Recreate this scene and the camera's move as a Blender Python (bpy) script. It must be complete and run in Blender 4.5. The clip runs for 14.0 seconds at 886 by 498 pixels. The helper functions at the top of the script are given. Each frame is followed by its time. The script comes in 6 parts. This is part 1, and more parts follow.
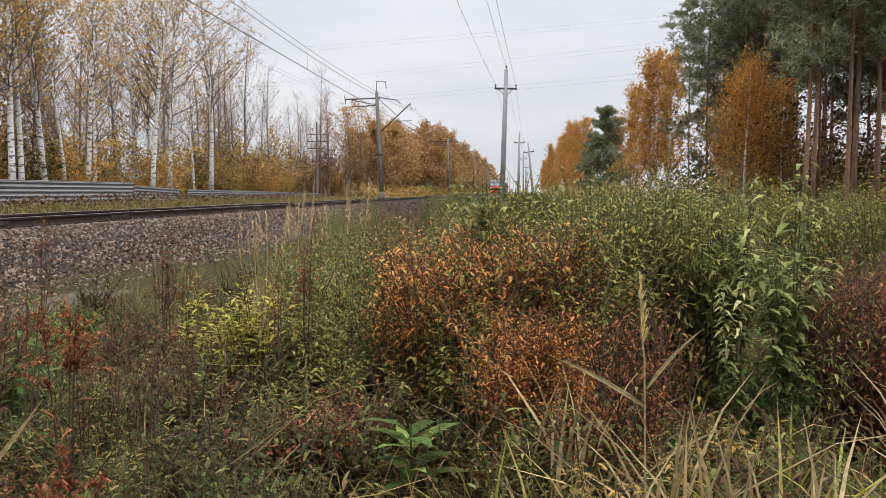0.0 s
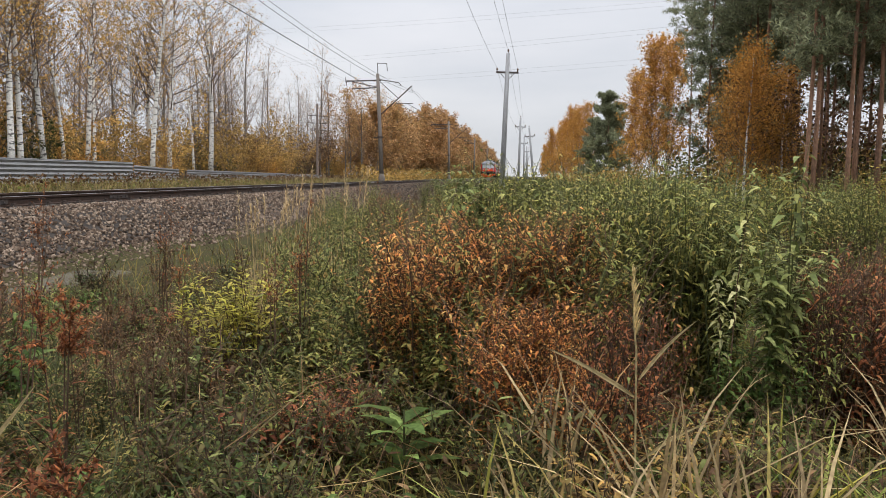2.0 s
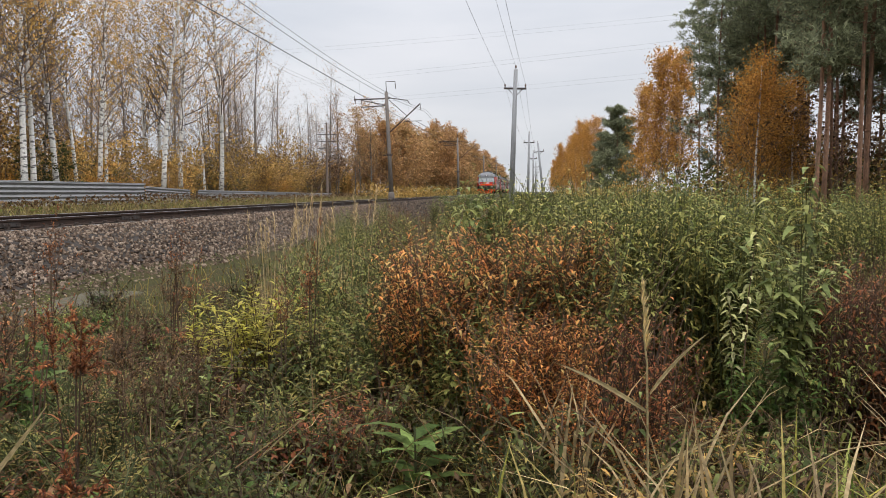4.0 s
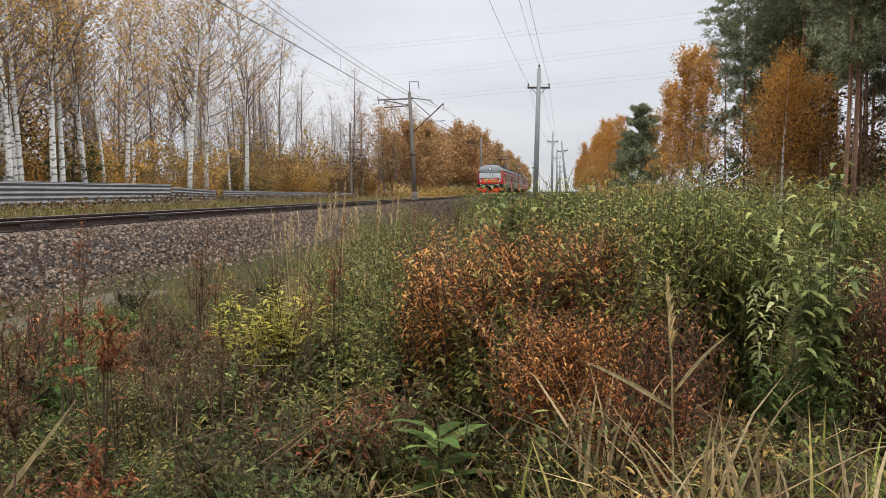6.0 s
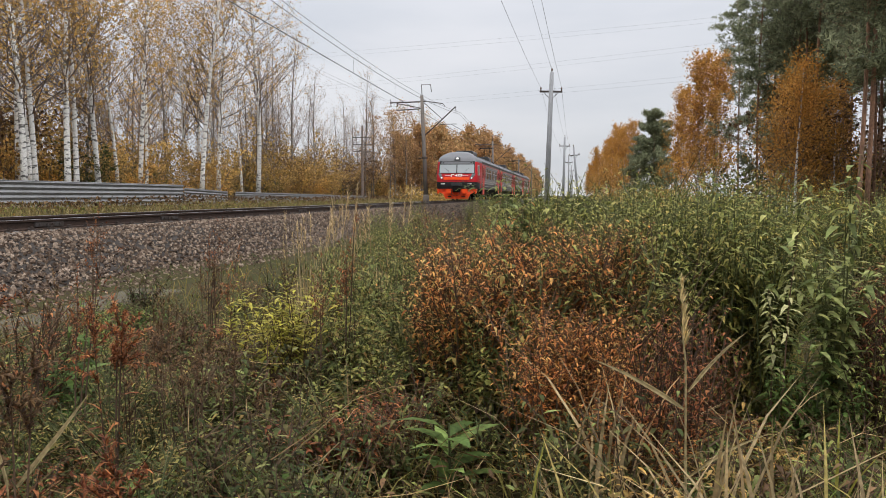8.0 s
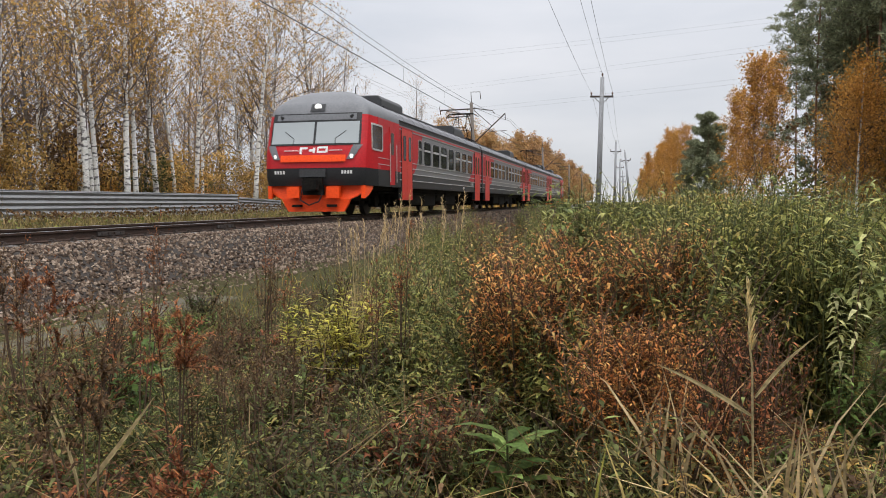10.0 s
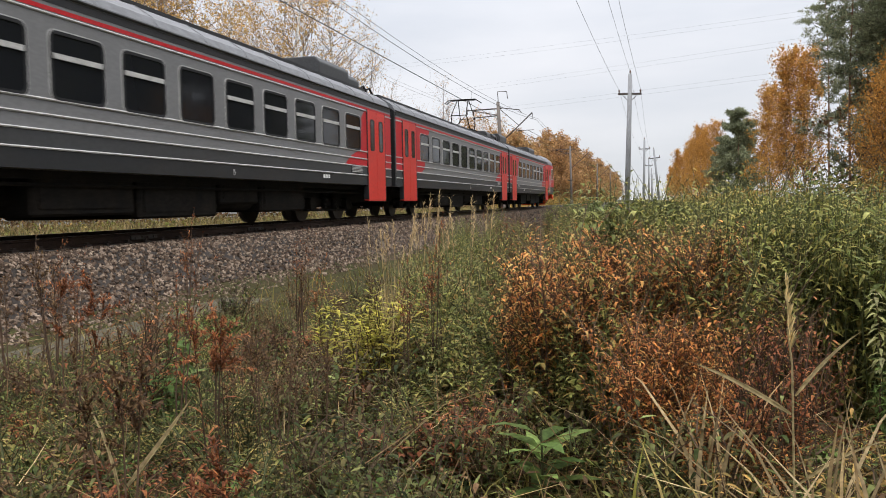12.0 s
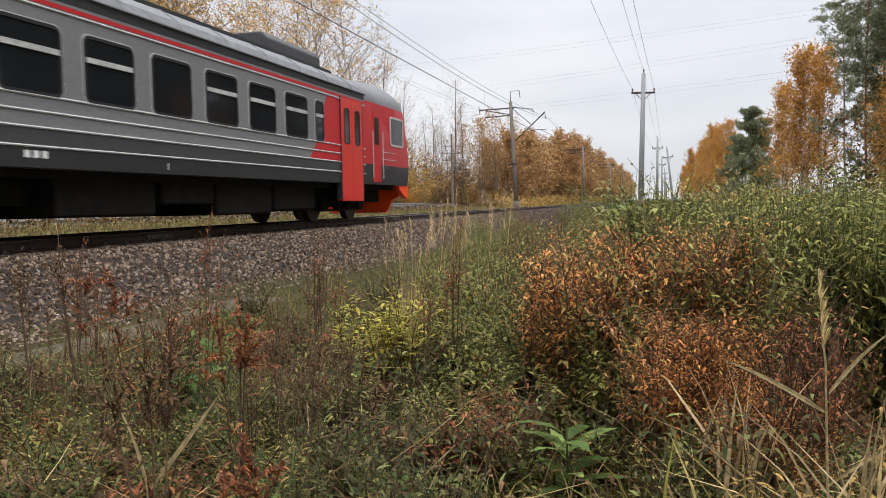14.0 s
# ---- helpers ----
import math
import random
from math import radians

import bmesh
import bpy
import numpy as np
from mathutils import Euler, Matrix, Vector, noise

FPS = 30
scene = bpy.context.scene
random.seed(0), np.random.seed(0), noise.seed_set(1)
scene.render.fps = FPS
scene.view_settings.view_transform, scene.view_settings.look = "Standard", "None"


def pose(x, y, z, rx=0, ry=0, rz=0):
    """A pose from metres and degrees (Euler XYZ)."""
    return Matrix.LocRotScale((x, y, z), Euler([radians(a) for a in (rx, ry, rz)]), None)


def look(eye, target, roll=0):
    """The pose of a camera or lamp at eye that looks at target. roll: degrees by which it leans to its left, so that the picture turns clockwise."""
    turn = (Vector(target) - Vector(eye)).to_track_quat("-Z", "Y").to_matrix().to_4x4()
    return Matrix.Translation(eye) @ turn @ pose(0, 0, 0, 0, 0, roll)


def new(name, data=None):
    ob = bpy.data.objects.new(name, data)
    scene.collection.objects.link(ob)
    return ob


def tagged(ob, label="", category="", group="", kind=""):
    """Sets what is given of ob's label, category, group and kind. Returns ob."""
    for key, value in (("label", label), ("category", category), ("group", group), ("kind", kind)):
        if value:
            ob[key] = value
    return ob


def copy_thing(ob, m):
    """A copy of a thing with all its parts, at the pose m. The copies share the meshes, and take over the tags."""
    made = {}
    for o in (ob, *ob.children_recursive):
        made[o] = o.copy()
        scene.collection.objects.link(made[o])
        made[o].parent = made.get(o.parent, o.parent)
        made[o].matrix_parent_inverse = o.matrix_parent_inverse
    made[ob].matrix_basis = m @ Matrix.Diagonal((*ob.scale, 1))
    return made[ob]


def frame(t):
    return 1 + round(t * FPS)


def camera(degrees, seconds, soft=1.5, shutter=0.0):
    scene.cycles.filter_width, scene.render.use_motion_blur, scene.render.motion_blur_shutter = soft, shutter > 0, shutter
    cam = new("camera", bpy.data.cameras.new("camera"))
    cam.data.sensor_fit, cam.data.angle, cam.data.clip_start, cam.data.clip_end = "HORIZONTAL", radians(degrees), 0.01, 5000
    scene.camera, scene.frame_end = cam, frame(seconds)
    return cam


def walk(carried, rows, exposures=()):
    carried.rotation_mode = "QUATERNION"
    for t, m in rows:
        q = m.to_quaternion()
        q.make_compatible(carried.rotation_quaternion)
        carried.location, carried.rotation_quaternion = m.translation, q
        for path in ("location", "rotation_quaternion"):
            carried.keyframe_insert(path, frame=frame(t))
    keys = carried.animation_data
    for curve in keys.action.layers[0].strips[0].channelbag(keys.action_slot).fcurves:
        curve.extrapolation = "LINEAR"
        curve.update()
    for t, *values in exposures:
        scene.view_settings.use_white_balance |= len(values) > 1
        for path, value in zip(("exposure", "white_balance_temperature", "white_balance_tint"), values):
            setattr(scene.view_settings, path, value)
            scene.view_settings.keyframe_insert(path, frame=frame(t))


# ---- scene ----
cam = camera(58.0, 14.0, soft=0.9, shutter=0.12)

# Rail top is z = 0, the track runs along y at x = TRACK_X.
EYE_Z = 0.47
TRACK_X = -10.17
GROUND_Z = -1.0
WALK = [
    # t, x, y, z, yaw, pitch, roll
    (0.0, 0.000, 0.0, 0.000, 6.04, -4.08, 0.00),
    (0.5, -0.012, 0.0, 0.010, 6.22, -5.20, -0.98),
    (1.0, -0.005, 0.0, 0.018, 6.07, -5.23, -0.85),
    (1.5, 0.007, 0.0, 0.018, 6.06, -5.23, -0.91),
    (2.0, 0.018, 0.0, 0.022, 6.06, -5.27, -0.75),
    (2.5, 0.014, 0.0, 0.020, 6.07, -4.30, -0.66),
    (3.0, 0.018, 0.0, 0.020, 6.00, -4.09, -0.49),
    (5.5, 0.030, 0.0, 0.015, 8.17, -4.10, 0.57),
    (6.0, 0.028, 0.0, 0.008, 8.42, -4.09, 0.29),
    (6.5, 0.022, 0.0, 0.004, 8.52, -4.08, -0.28),
    (7.0, 0.020, 0.0, 0.000, 8.66, -4.10, -0.33),
    (9.5, 0.000, 0.0, -0.025, 11.59, -3.30, 0.07),
    (10.0, -0.012, 0.0, -0.025, 12.77, -3.33, 0.31),
    (10.5, -0.018, 0.0, -0.025, 13.62, -3.29, 0.75),
    (11.0, -0.030, 0.0, -0.030, 14.34, -3.30, 0.76),
    (11.5, -0.033, 0.0, -0.030, 14.68, -3.30, 0.75),
    (12.0, -0.030, 0.0, -0.028, 14.74, -3.28, 1.02),
    (12.5, -0.028, 0.0, -0.028, 14.76, -3.27, 1.10),
    (13.0, -0.032, 0.0, -0.030, 14.79, -3.32, 1.07),
    (13.5, -0.055, 0.0, -0.035, 14.71, -3.36, 0.96),
    (14.0, -0.085, 0.0, -0.040, 15.60, -3.27, 1.14),
]
walk(cam, [(t, pose(x, y, EYE_Z + z, 90 + pitch, roll, yaw)) for t, x, y, z, yaw, pitch, roll in WALK],
     [(0.0, 0.02), (0.5, 0.13), (1.0, -0.07), (1.5, -0.01), (2.0, -0.02), (2.5, -0.1), (3.0, -0.08), (5.5, -0.02), (7.0, -0.03), (9.5, -0.15), (10.0, -0.06), (10.5, -0.08), (11.0, 0.1), (12.5, 0.1), (14.0, 0.1)])

# ---- light: an overcast autumn sky ----
world = bpy.data.worlds.new("overcast_sky")
scene.world = world
world.use_nodes = True
wn, wl = world.node_tree.nodes, world.node_tree.links
wn.clear()
w_out = wn.new("ShaderNodeOutputWorld")
w_sum = wn.new("ShaderNodeAddShader")
w_sky = wn.new("ShaderNodeTexSky")
w_sky.sky_type = "NISHITA"
w_sky.sun_disc = False
w_sky.sun_elevation = radians(61)
w_sky.sun_rotation = radians(137)
w_blue = wn.new("ShaderNodeBackground")
w_blue.inputs["Strength"].default_value = 0.012
wl.new(w_sky.outputs[0], w_blue.inputs["Color"])
w_tc = wn.new("ShaderNodeTexCoord")
w_map = wn.new("ShaderNodeMapping")
w_map.inputs["Scale"].default_value = (1.2, 1.2, 5.0)
wl.new(w_tc.outputs["Generated"], w_map.inputs["Vector"])
w_noise = wn.new("ShaderNodeTexNoise")
w_noise.inputs["Scale"].default_value = 1.6
w_noise.inputs["Detail"].default_value = 6
wl.new(w_map.outputs[0], w_noise.inputs["Vector"])
w_ramp = wn.new("ShaderNodeValToRGB")
w_ramp.color_ramp.elements[0].position, w_ramp.color_ramp.elements[0].color = 0.34, (0.62, 0.645, 0.70, 1)
w_ramp.color_ramp.elements[1].position, w_ramp.color_ramp.elements[1].color = 0.66, (0.80, 0.80, 0.835, 1)
wl.new(w_noise.outputs["Fac"], w_ramp.inputs["Fac"])
w_cloud = wn.new("ShaderNodeBackground")
# an overcast sky is about three times as bright overhead as at the horizon
w_sep = wn.new("ShaderNodeSeparateXYZ")
wl.new(w_tc.outputs["Generated"], w_sep.inputs[0])
w_up = wn.new("ShaderNodeMath")
w_up.operation = "MAXIMUM"
w_up.inputs[1].default_value = 0.0
wl.new(w_sep.outputs["Z"], w_up.inputs[0])
w_cie = wn.new("ShaderNodeMath")
w_cie.operation = "MULTIPLY_ADD"
w_cie.inputs[1].default_value, w_cie.inputs[2].default_value = 3.2, 0.92
w_sq = wn.new("ShaderNodeMath")
w_sq.operation = "POWER"
w_sq.inputs[1].default_value = 2.0
wl.new(w_up.outputs[0], w_sq.inputs[0])
wl.new(w_sq.outputs[0], w_cie.inputs[0])
wl.new(w_cie.outputs[0], w_cloud.inputs["Strength"])
wl.new(w_ramp.outputs[0], w_cloud.inputs["Color"])
wl.new(w_blue.outputs[0], w_sum.inputs[0])
wl.new(w_cloud.outputs[0], w_sum.inputs[1])
wl.new(w_sum.outputs[0], w_out.inputs["Surface"])

sun_data = bpy.data.lights.new("sun", "SUN")
sun_data.energy = 1.5
sun_data.angle = radians(25)
sun_data.color = (1.0, 0.97, 0.92)
sun = new("sun", sun_data)
sun.matrix_world = look((0, 0, 60), (-22, 24, 0))

# ---- materials ----
def shade(name, colour, rough=0.7, metal=0.0, vary=0.25, scale=8.0, fine=60.0, bump=0.15, second=None, rnd=0.0, spec=0.3, stretch=(1, 1, 1), crisp=None):
    """A surface with two scales of variation: broad stains (scale) and fine grain (fine), from colour to second."""
    m = bpy.data.materials.new(name)
    m.use_nodes = True
    n, l = m.node_tree.nodes, m.node_tree.links
    b = n["Principled BSDF"]
    b.inputs["Roughness"].default_value = rough
    b.inputs["Metallic"].default_value = metal
    b.inputs["Specular IOR Level"].default_value = spec
    tc = n.new("ShaderNodeTexCoord")
    mp = n.new("ShaderNodeMapping")
    mp.inputs["Scale"].default_value = stretch
    l.new(tc.outputs["Object"], mp.inputs["Vector"])
    a = n.new("ShaderNodeTexNoise")
    a.inputs["Scale"].default_value, a.inputs["Detail"].default_value = scale, 5
    f = n.new("ShaderNodeTexNoise")
    f.inputs["Scale"].default_value, f.inputs["Detail"].default_value = fine, 3
    l.new(mp.outputs[0], a.inputs["Vector"])
    l.new(mp.outputs[0], f.inputs["Vector"])
    mix = n.new("ShaderNodeMixRGB")
    mix.inputs[1].default_value = (*colour, 1)
    mix.inputs[2].default_value = (*(second or [c * 0.55 for c in colour]), 1)
    r = n.new("ShaderNodeMapRange")
    r.inputs[1].default_value, r.inputs[2].default_value = 0.35, 0.7
    r.inputs[3].default_value, r.inputs[4].default_value = 0.0, min(1.0, vary * 2.5)
    if crisp:
        r.inputs[1].default_value, r.inputs[2].default_value, r.inputs[4].default_value = crisp
    l.new(a.outputs["Fac"], r.inputs[0])
    l.new(r.outputs[0], mix.inputs[0])
    hsv = n.new("ShaderNodeHueSaturation")
    r2 = n.new("ShaderNodeMapRange")
    r2.inputs[1].default_value, r2.inputs[2].default_value = 0.3, 0.7
    r2.inputs[3].default_value, r2.inputs[4].default_value = 1 - vary, 1 + vary
    l.new(f.outputs["Fac"], r2.inputs[0])
    last = r2.outputs[0]
    if rnd:
        info = n.new("ShaderNodeObjectInfo")
        r3 = n.new("ShaderNodeMapRange")
        r3.inputs[3].default_value, r3.inputs[4].default_value = 1 - rnd, 1 + rnd
        l.new(info.outputs["Random"], r3.inputs[0])
        mul = n.new("ShaderNodeMath")
        mul.operation = "MULTIPLY"
        l.new(last, mul.inputs[0])
        l.new(r3.outputs[0], mul.inputs[1])
        last = mul.outputs[0]
    l.new(last, hsv.inputs["Value"])
    l.new(mix.outputs[0], hsv.inputs["Color"])
    l.new(hsv.outputs[0], b.inputs["Base Color"])
    if bump:
        bp = n.new("ShaderNodeBump")
        bp.inputs["Strength"].default_value = bump
        bp.inputs["Distance"].default_value = 0.02
        l.new(f.outputs["Fac"], bp.inputs["Height"])
        l.new(bp.outputs[0], b.inputs["Normal"])
    return m


def leafy(name, stops, rough=0.55, through_light=0.35, patch=1.2):
    """Foliage: each leaf takes its own tint from stops; light passes through."""
    m = bpy.data.materials.new(name)
    m.use_nodes = True
    n, l = m.node_tree.nodes, m.node_tree.links
    b = n["Principled BSDF"]
    b.inputs["Roughness"].default_value = rough
    b.inputs["Specular IOR Level"].default_value = 0.12
    geo = n.new("ShaderNodeNewGeometry")
    tc = n.new("ShaderNodeTexCoord")
    ns = n.new("ShaderNodeTexNoise")
    ns.inputs["Scale"].default_value, ns.inputs["Detail"].default_value = patch, 3
    l.new(geo.outputs["Position"], ns.inputs["Vector"])
    info = n.new("ShaderNodeObjectInfo")
    s1 = n.new("ShaderNodeMath")
    s1.operation = "MULTIPLY_ADD"
    s1.inputs[1].default_value, s1.inputs[2].default_value = 0.8, -0.27
    l.new(geo.outputs["Random Per Island"], s1.inputs[0])
    s2 = n.new("ShaderNodeMath")
    s2.operation = "MULTIPLY_ADD"
    s2.inputs[1].default_value = 0.5
    l.new(ns.outputs["Fac"], s2.inputs[0])
    l.new(s1.outputs[0], s2.inputs[2])
    s3 = n.new("ShaderNodeMath")
    s3.operation = "MULTIPLY_ADD"
    s3.inputs[1].default_value = 0.26
    l.new(info.outputs["Random"], s3.inputs[0])
    l.new(s2.outputs[0], s3.inputs[2])
    ramp = n.new("ShaderNodeValToRGB")
    els = ramp.color_ramp.elements
    for i, c in enumerate(stops):
        e = els[i] if i < 2 else els.new(0.5)
        e.color = (*c, 1)
    for i, e in enumerate(els):
        e.position = 0.1 + 0.8 * i / (len(stops) - 1)
    for e, c in zip(els, stops):
        e.color = (*c, 1)
    l.new(s3.outputs[0], ramp.inputs["Fac"])
    fine = n.new("ShaderNodeTexNoise")
    fine.inputs["Scale"].default_value = 45
    l.new(tc.outputs["Object"], fine.inputs["Vector"])
    hv = n.new("ShaderNodeHueSaturation")
    rg = n.new("ShaderNodeMapRange")
    rg.inputs[1].default_value, rg.inputs[2].default_value = 0.3, 0.7
    rg.inputs[3].default_value, rg.inputs[4].default_value = 0.7, 1.3
    l.new(fine.outputs["Fac"], rg.inputs[0])
    k1 = n.new("ShaderNodeMath")
    k1.operation = "MULTIPLY"
    k1.inputs[1].default_value = 17.3
    l.new(geo.outputs["Random Per Island"], k1.inputs[0])
    k2 = n.new("ShaderNodeMath")
    k2.operation = "FRACT"
    l.new(k1.outputs[0], k2.inputs[0])
    k3 = n.new("ShaderNodeMapRange")
    k3.inputs[3].default_value, k3.inputs[4].default_value = 0.5, 1.7
    l.new(k2.outputs[0], k3.inputs[0])
    k4 = n.new("ShaderNodeMath")
    k4.operation = "MULTIPLY"
    l.new(k3.outputs[0], k4.inputs[0])
    l.new(rg.outputs[0], k4.inputs[1])
    l.new(k4.outputs[0], hv.inputs["Value"])
    l.new(ramp.outputs[0], hv.inputs["Color"])
    l.new(hv.outputs[0], b.inputs["Base Color"])
    if through_light:
        tr = n.new("ShaderNodeBsdfTranslucent")
        l.new(hv.outputs[0], tr.inputs["Color"])
        mx = n.new("ShaderNodeMixShader")
        mx.inputs[0].default_value = through_light
        l.new(b.outputs[0], mx.inputs[1])
        l.new(tr.outputs[0], mx.inputs[2])
        l.new(mx.outputs[0], n["Material Output"].inputs["Surface"])
    return m


M_EARTH = shade("leaf_littered_earth", (0.055, 0.044, 0.024), 0.98, vary=0.45, scale=1.5, fine=30, bump=0.6, second=(0.045, 0.048, 0.018), spec=0.03)
M_SAND = shade("sandy_gravel_path", (0.078, 0.066, 0.046), 0.95, vary=0.35, scale=3, fine=60, bump=0.5, second=(0.10, 0.09, 0.06))
M_BALLAST = shade("ballast_bed", (0.042, 0.034, 0.028), 0.95, vary=0.4, scale=6, fine=25, bump=0.8)
M_STONE = shade("crushed_granite", (0.195, 0.157, 0.132), 0.85, vary=0.35, scale=5, fine=70, bump=0.2, second=(0.145, 0.108, 0.088), rnd=0.35)
M_RAIL = shade("rusty_rail", (0.060, 0.036, 0.026), 0.75, 0.3, vary=0.3, scale=4, fine=40, second=(0.030, 0.020, 0.016))
M_RAILTOP = shade("polished_rail_head", (0.40, 0.39, 0.38), 0.3, 0.9, vary=0.1, scale=6, fine=50, bump=0.0)
M_SLEEPER = shade("concrete_sleeper", (0.20, 0.185, 0.17), 0.9, vary=0.3, scale=5, fine=50, rnd=0.15)
M_CONCRETE = shade("weathered_concrete", (0.20, 0.175, 0.155), 0.9, vary=0.25, scale=1.2, fine=40, stretch=(1, 1, 0.25), second=(0.11, 0.09, 0.078))
M_POLEWOOD = shade("weathered_grey_pole", (0.33, 0.335, 0.345), 0.9, vary=0.25, scale=2.5, fine=30, stretch=(3, 3, 0.3))
M_STEEL = shade("dull_steel", (0.10, 0.09, 0.085), 0.6, 0.6, vary=0.3, scale=6, fine=40, second=(0.075, 0.042, 0.028))
M_WIRE = shade("weathered_wire", (0.055, 0.055, 0.058), 0.6, 0.4, vary=0.1, scale=3, fine=10, bump=0)
M_INSUL = shade("brown_glazed_insulator", (0.13, 0.07, 0.045), 0.2, vary=0.1, scale=9, fine=30, bump=0, spec=0.6)
M_FENCE = shade("galvanised_sheet", (0.28, 0.282, 0.286), 0.5, 0.3, vary=0.2, scale=1.2, fine=25, bump=0.05, second=(0.17, 0.16, 0.155))
M_BIRCH = shade("birch_bark", (0.74, 0.72, 0.68), 0.85, vary=0.24, scale=2.6, fine=9, stretch=(1.5, 1.5, 4.0), second=(0.05, 0.042, 0.038), rnd=0.2, crisp=(0.54, 0.60, 0.85))
M_ASPEN = shade("grey_aspen_bark", (0.19, 0.165, 0.14), 0.9, vary=0.3, scale=3, fine=30, stretch=(1, 1, 0.5), rnd=0.35)
M_TWIG = shade("dark_twigs", (0.195, 0.15, 0.125), 0.9, vary=0.3, scale=3, fine=20, bump=0, rnd=0.3)
M_PINEBARK = shade("orange_pine_bark", (0.28, 0.15, 0.092), 0.9, vary=0.35, scale=3, fine=18, bump=0.5, stretch=(1.5, 1.5, 0.4), second=(0.13, 0.085, 0.06), rnd=0.25)
M_STEM = shade("brown_weed_stem", (0.115, 0.072, 0.045), 0.85, vary=0.3, scale=8, fine=40, bump=0, rnd=0.35)
M_STEM_GREEN = shade("green_weed_stem", (0.095, 0.105, 0.04), 0.8, vary=0.3, scale=8, fine=40, bump=0, rnd=0.3)

L_YELLOW = leafy("yellow_birch_leaves", [(0.42, 0.26, 0.085), (0.60, 0.385, 0.12), (0.52, 0.30, 0.10), (0.42, 0.31, 0.11)], through_light=0.45)
# orange slightly dulled towards blue, a touch of distance haze in the colour
L_ORANGE = leafy("orange_autumn_leaves", [(0.37, 0.19, 0.048), (0.51, 0.27, 0.06), (0.44, 0.215, 0.054), (0.58, 0.345, 0.10)], through_light=0.45, patch=0.35)
# distance haze is mixed into these leaf colours: less saturated, more blue
L_RUSTWOOD = leafy("hazed_rusty_far_leaves", [(0.33, 0.205, 0.105), (0.47, 0.275, 0.12), (0.42, 0.235, 0.10), (0.38, 0.28, 0.125)], patch=0.12)
L_PINE = leafy("pine_needles", [(0.125, 0.14, 0.085), (0.205, 0.22, 0.13), (0.29, 0.30, 0.175)], rough=0.7, through_light=0.35, patch=0.5)
L_WEED = leafy("dull_green_weed_leaves", [(0.085, 0.10, 0.026), (0.155, 0.17, 0.044), (0.27, 0.26, 0.075), (0.215, 0.135, 0.046)])
L_WILLOW = leafy("grey_green_willow_leaves", [(0.11, 0.136, 0.044), (0.16, 0.19, 0.062), (0.225, 0.245, 0.088), (0.275, 0.27, 0.088)])
L_TALL = leafy("green_willowherb_leaves", [(0.106, 0.126, 0.031), (0.185, 0.194, 0.051), (0.265, 0.25, 0.071), (0.34, 0.265, 0.08)])
L_RUST = leafy("rust_coloured_leaves", [(0.24, 0.092, 0.038), (0.47, 0.185, 0.06), (0.58, 0.275, 0.08), (0.50, 0.37, 0.13)], through_light=0.5)
L_RED = leafy("red_brown_leaves", [(0.12, 0.042, 0.022), (0.24, 0.086, 0.036), (0.34, 0.145, 0.055)])
L_LIME = leafy("yellow_green_leaves", [(0.20, 0.195, 0.028), (0.33, 0.30, 0.05), (0.42, 0.35, 0.08)])
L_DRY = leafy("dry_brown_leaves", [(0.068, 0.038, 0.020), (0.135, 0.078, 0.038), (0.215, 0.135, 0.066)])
L_LUSH = leafy("fresh_green_leaves", [(0.068, 0.112, 0.028), (0.112, 0.165, 0.042), (0.17, 0.23, 0.066)])
L_GRASS = leafy("yellowing_grass", [(0.075, 0.08, 0.018), (0.16, 0.14, 0.036), (0.26, 0.205, 0.066), (0.21, 0.14, 0.05)])
L_STRAW = leafy("dry_straw", [(0.332, 0.232, 0.113), (0.508, 0.387, 0.207), (0.42, 0.287, 0.148)])
L_GREENGRASS = leafy("green_grass", [(0.085, 0.125, 0.022), (0.15, 0.20, 0.04), (0.24, 0.255, 0.065)])
L_MEADOW = leafy("dry_verge_grass", [(0.121, 0.0935, 0.042), (0.23, 0.171, 0.072), (0.155, 0.143, 0.045), (0.276, 0.198, 0.095)], patch=0.5)
L_MAPLE = leafy("yellow_maple_leaves", [(0.20, 0.19, 0.035), (0.36, 0.28, 0.05), (0.46, 0.32, 0.075)])
L_OCHRE = leafy("ochre_undergrowth_leaves", [(0.223, 0.148, 0.0552), (0.391, 0.238, 0.069), (0.279, 0.2, 0.069), (0.502, 0.296, 0.0828)], patch=0.3)
L_PALE = leafy("bleached_reed_blades", [(0.54, 0.42, 0.20), (0.66, 0.54, 0.29), (0.60, 0.47, 0.24)])
L_CREAM = leafy("cream_green_leaves", [(0.33, 0.33, 0.13), (0.47, 0.45, 0.20), (0.52, 0.49, 0.25)])
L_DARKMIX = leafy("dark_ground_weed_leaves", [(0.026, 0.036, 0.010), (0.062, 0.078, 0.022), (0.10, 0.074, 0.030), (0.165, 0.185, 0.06)])


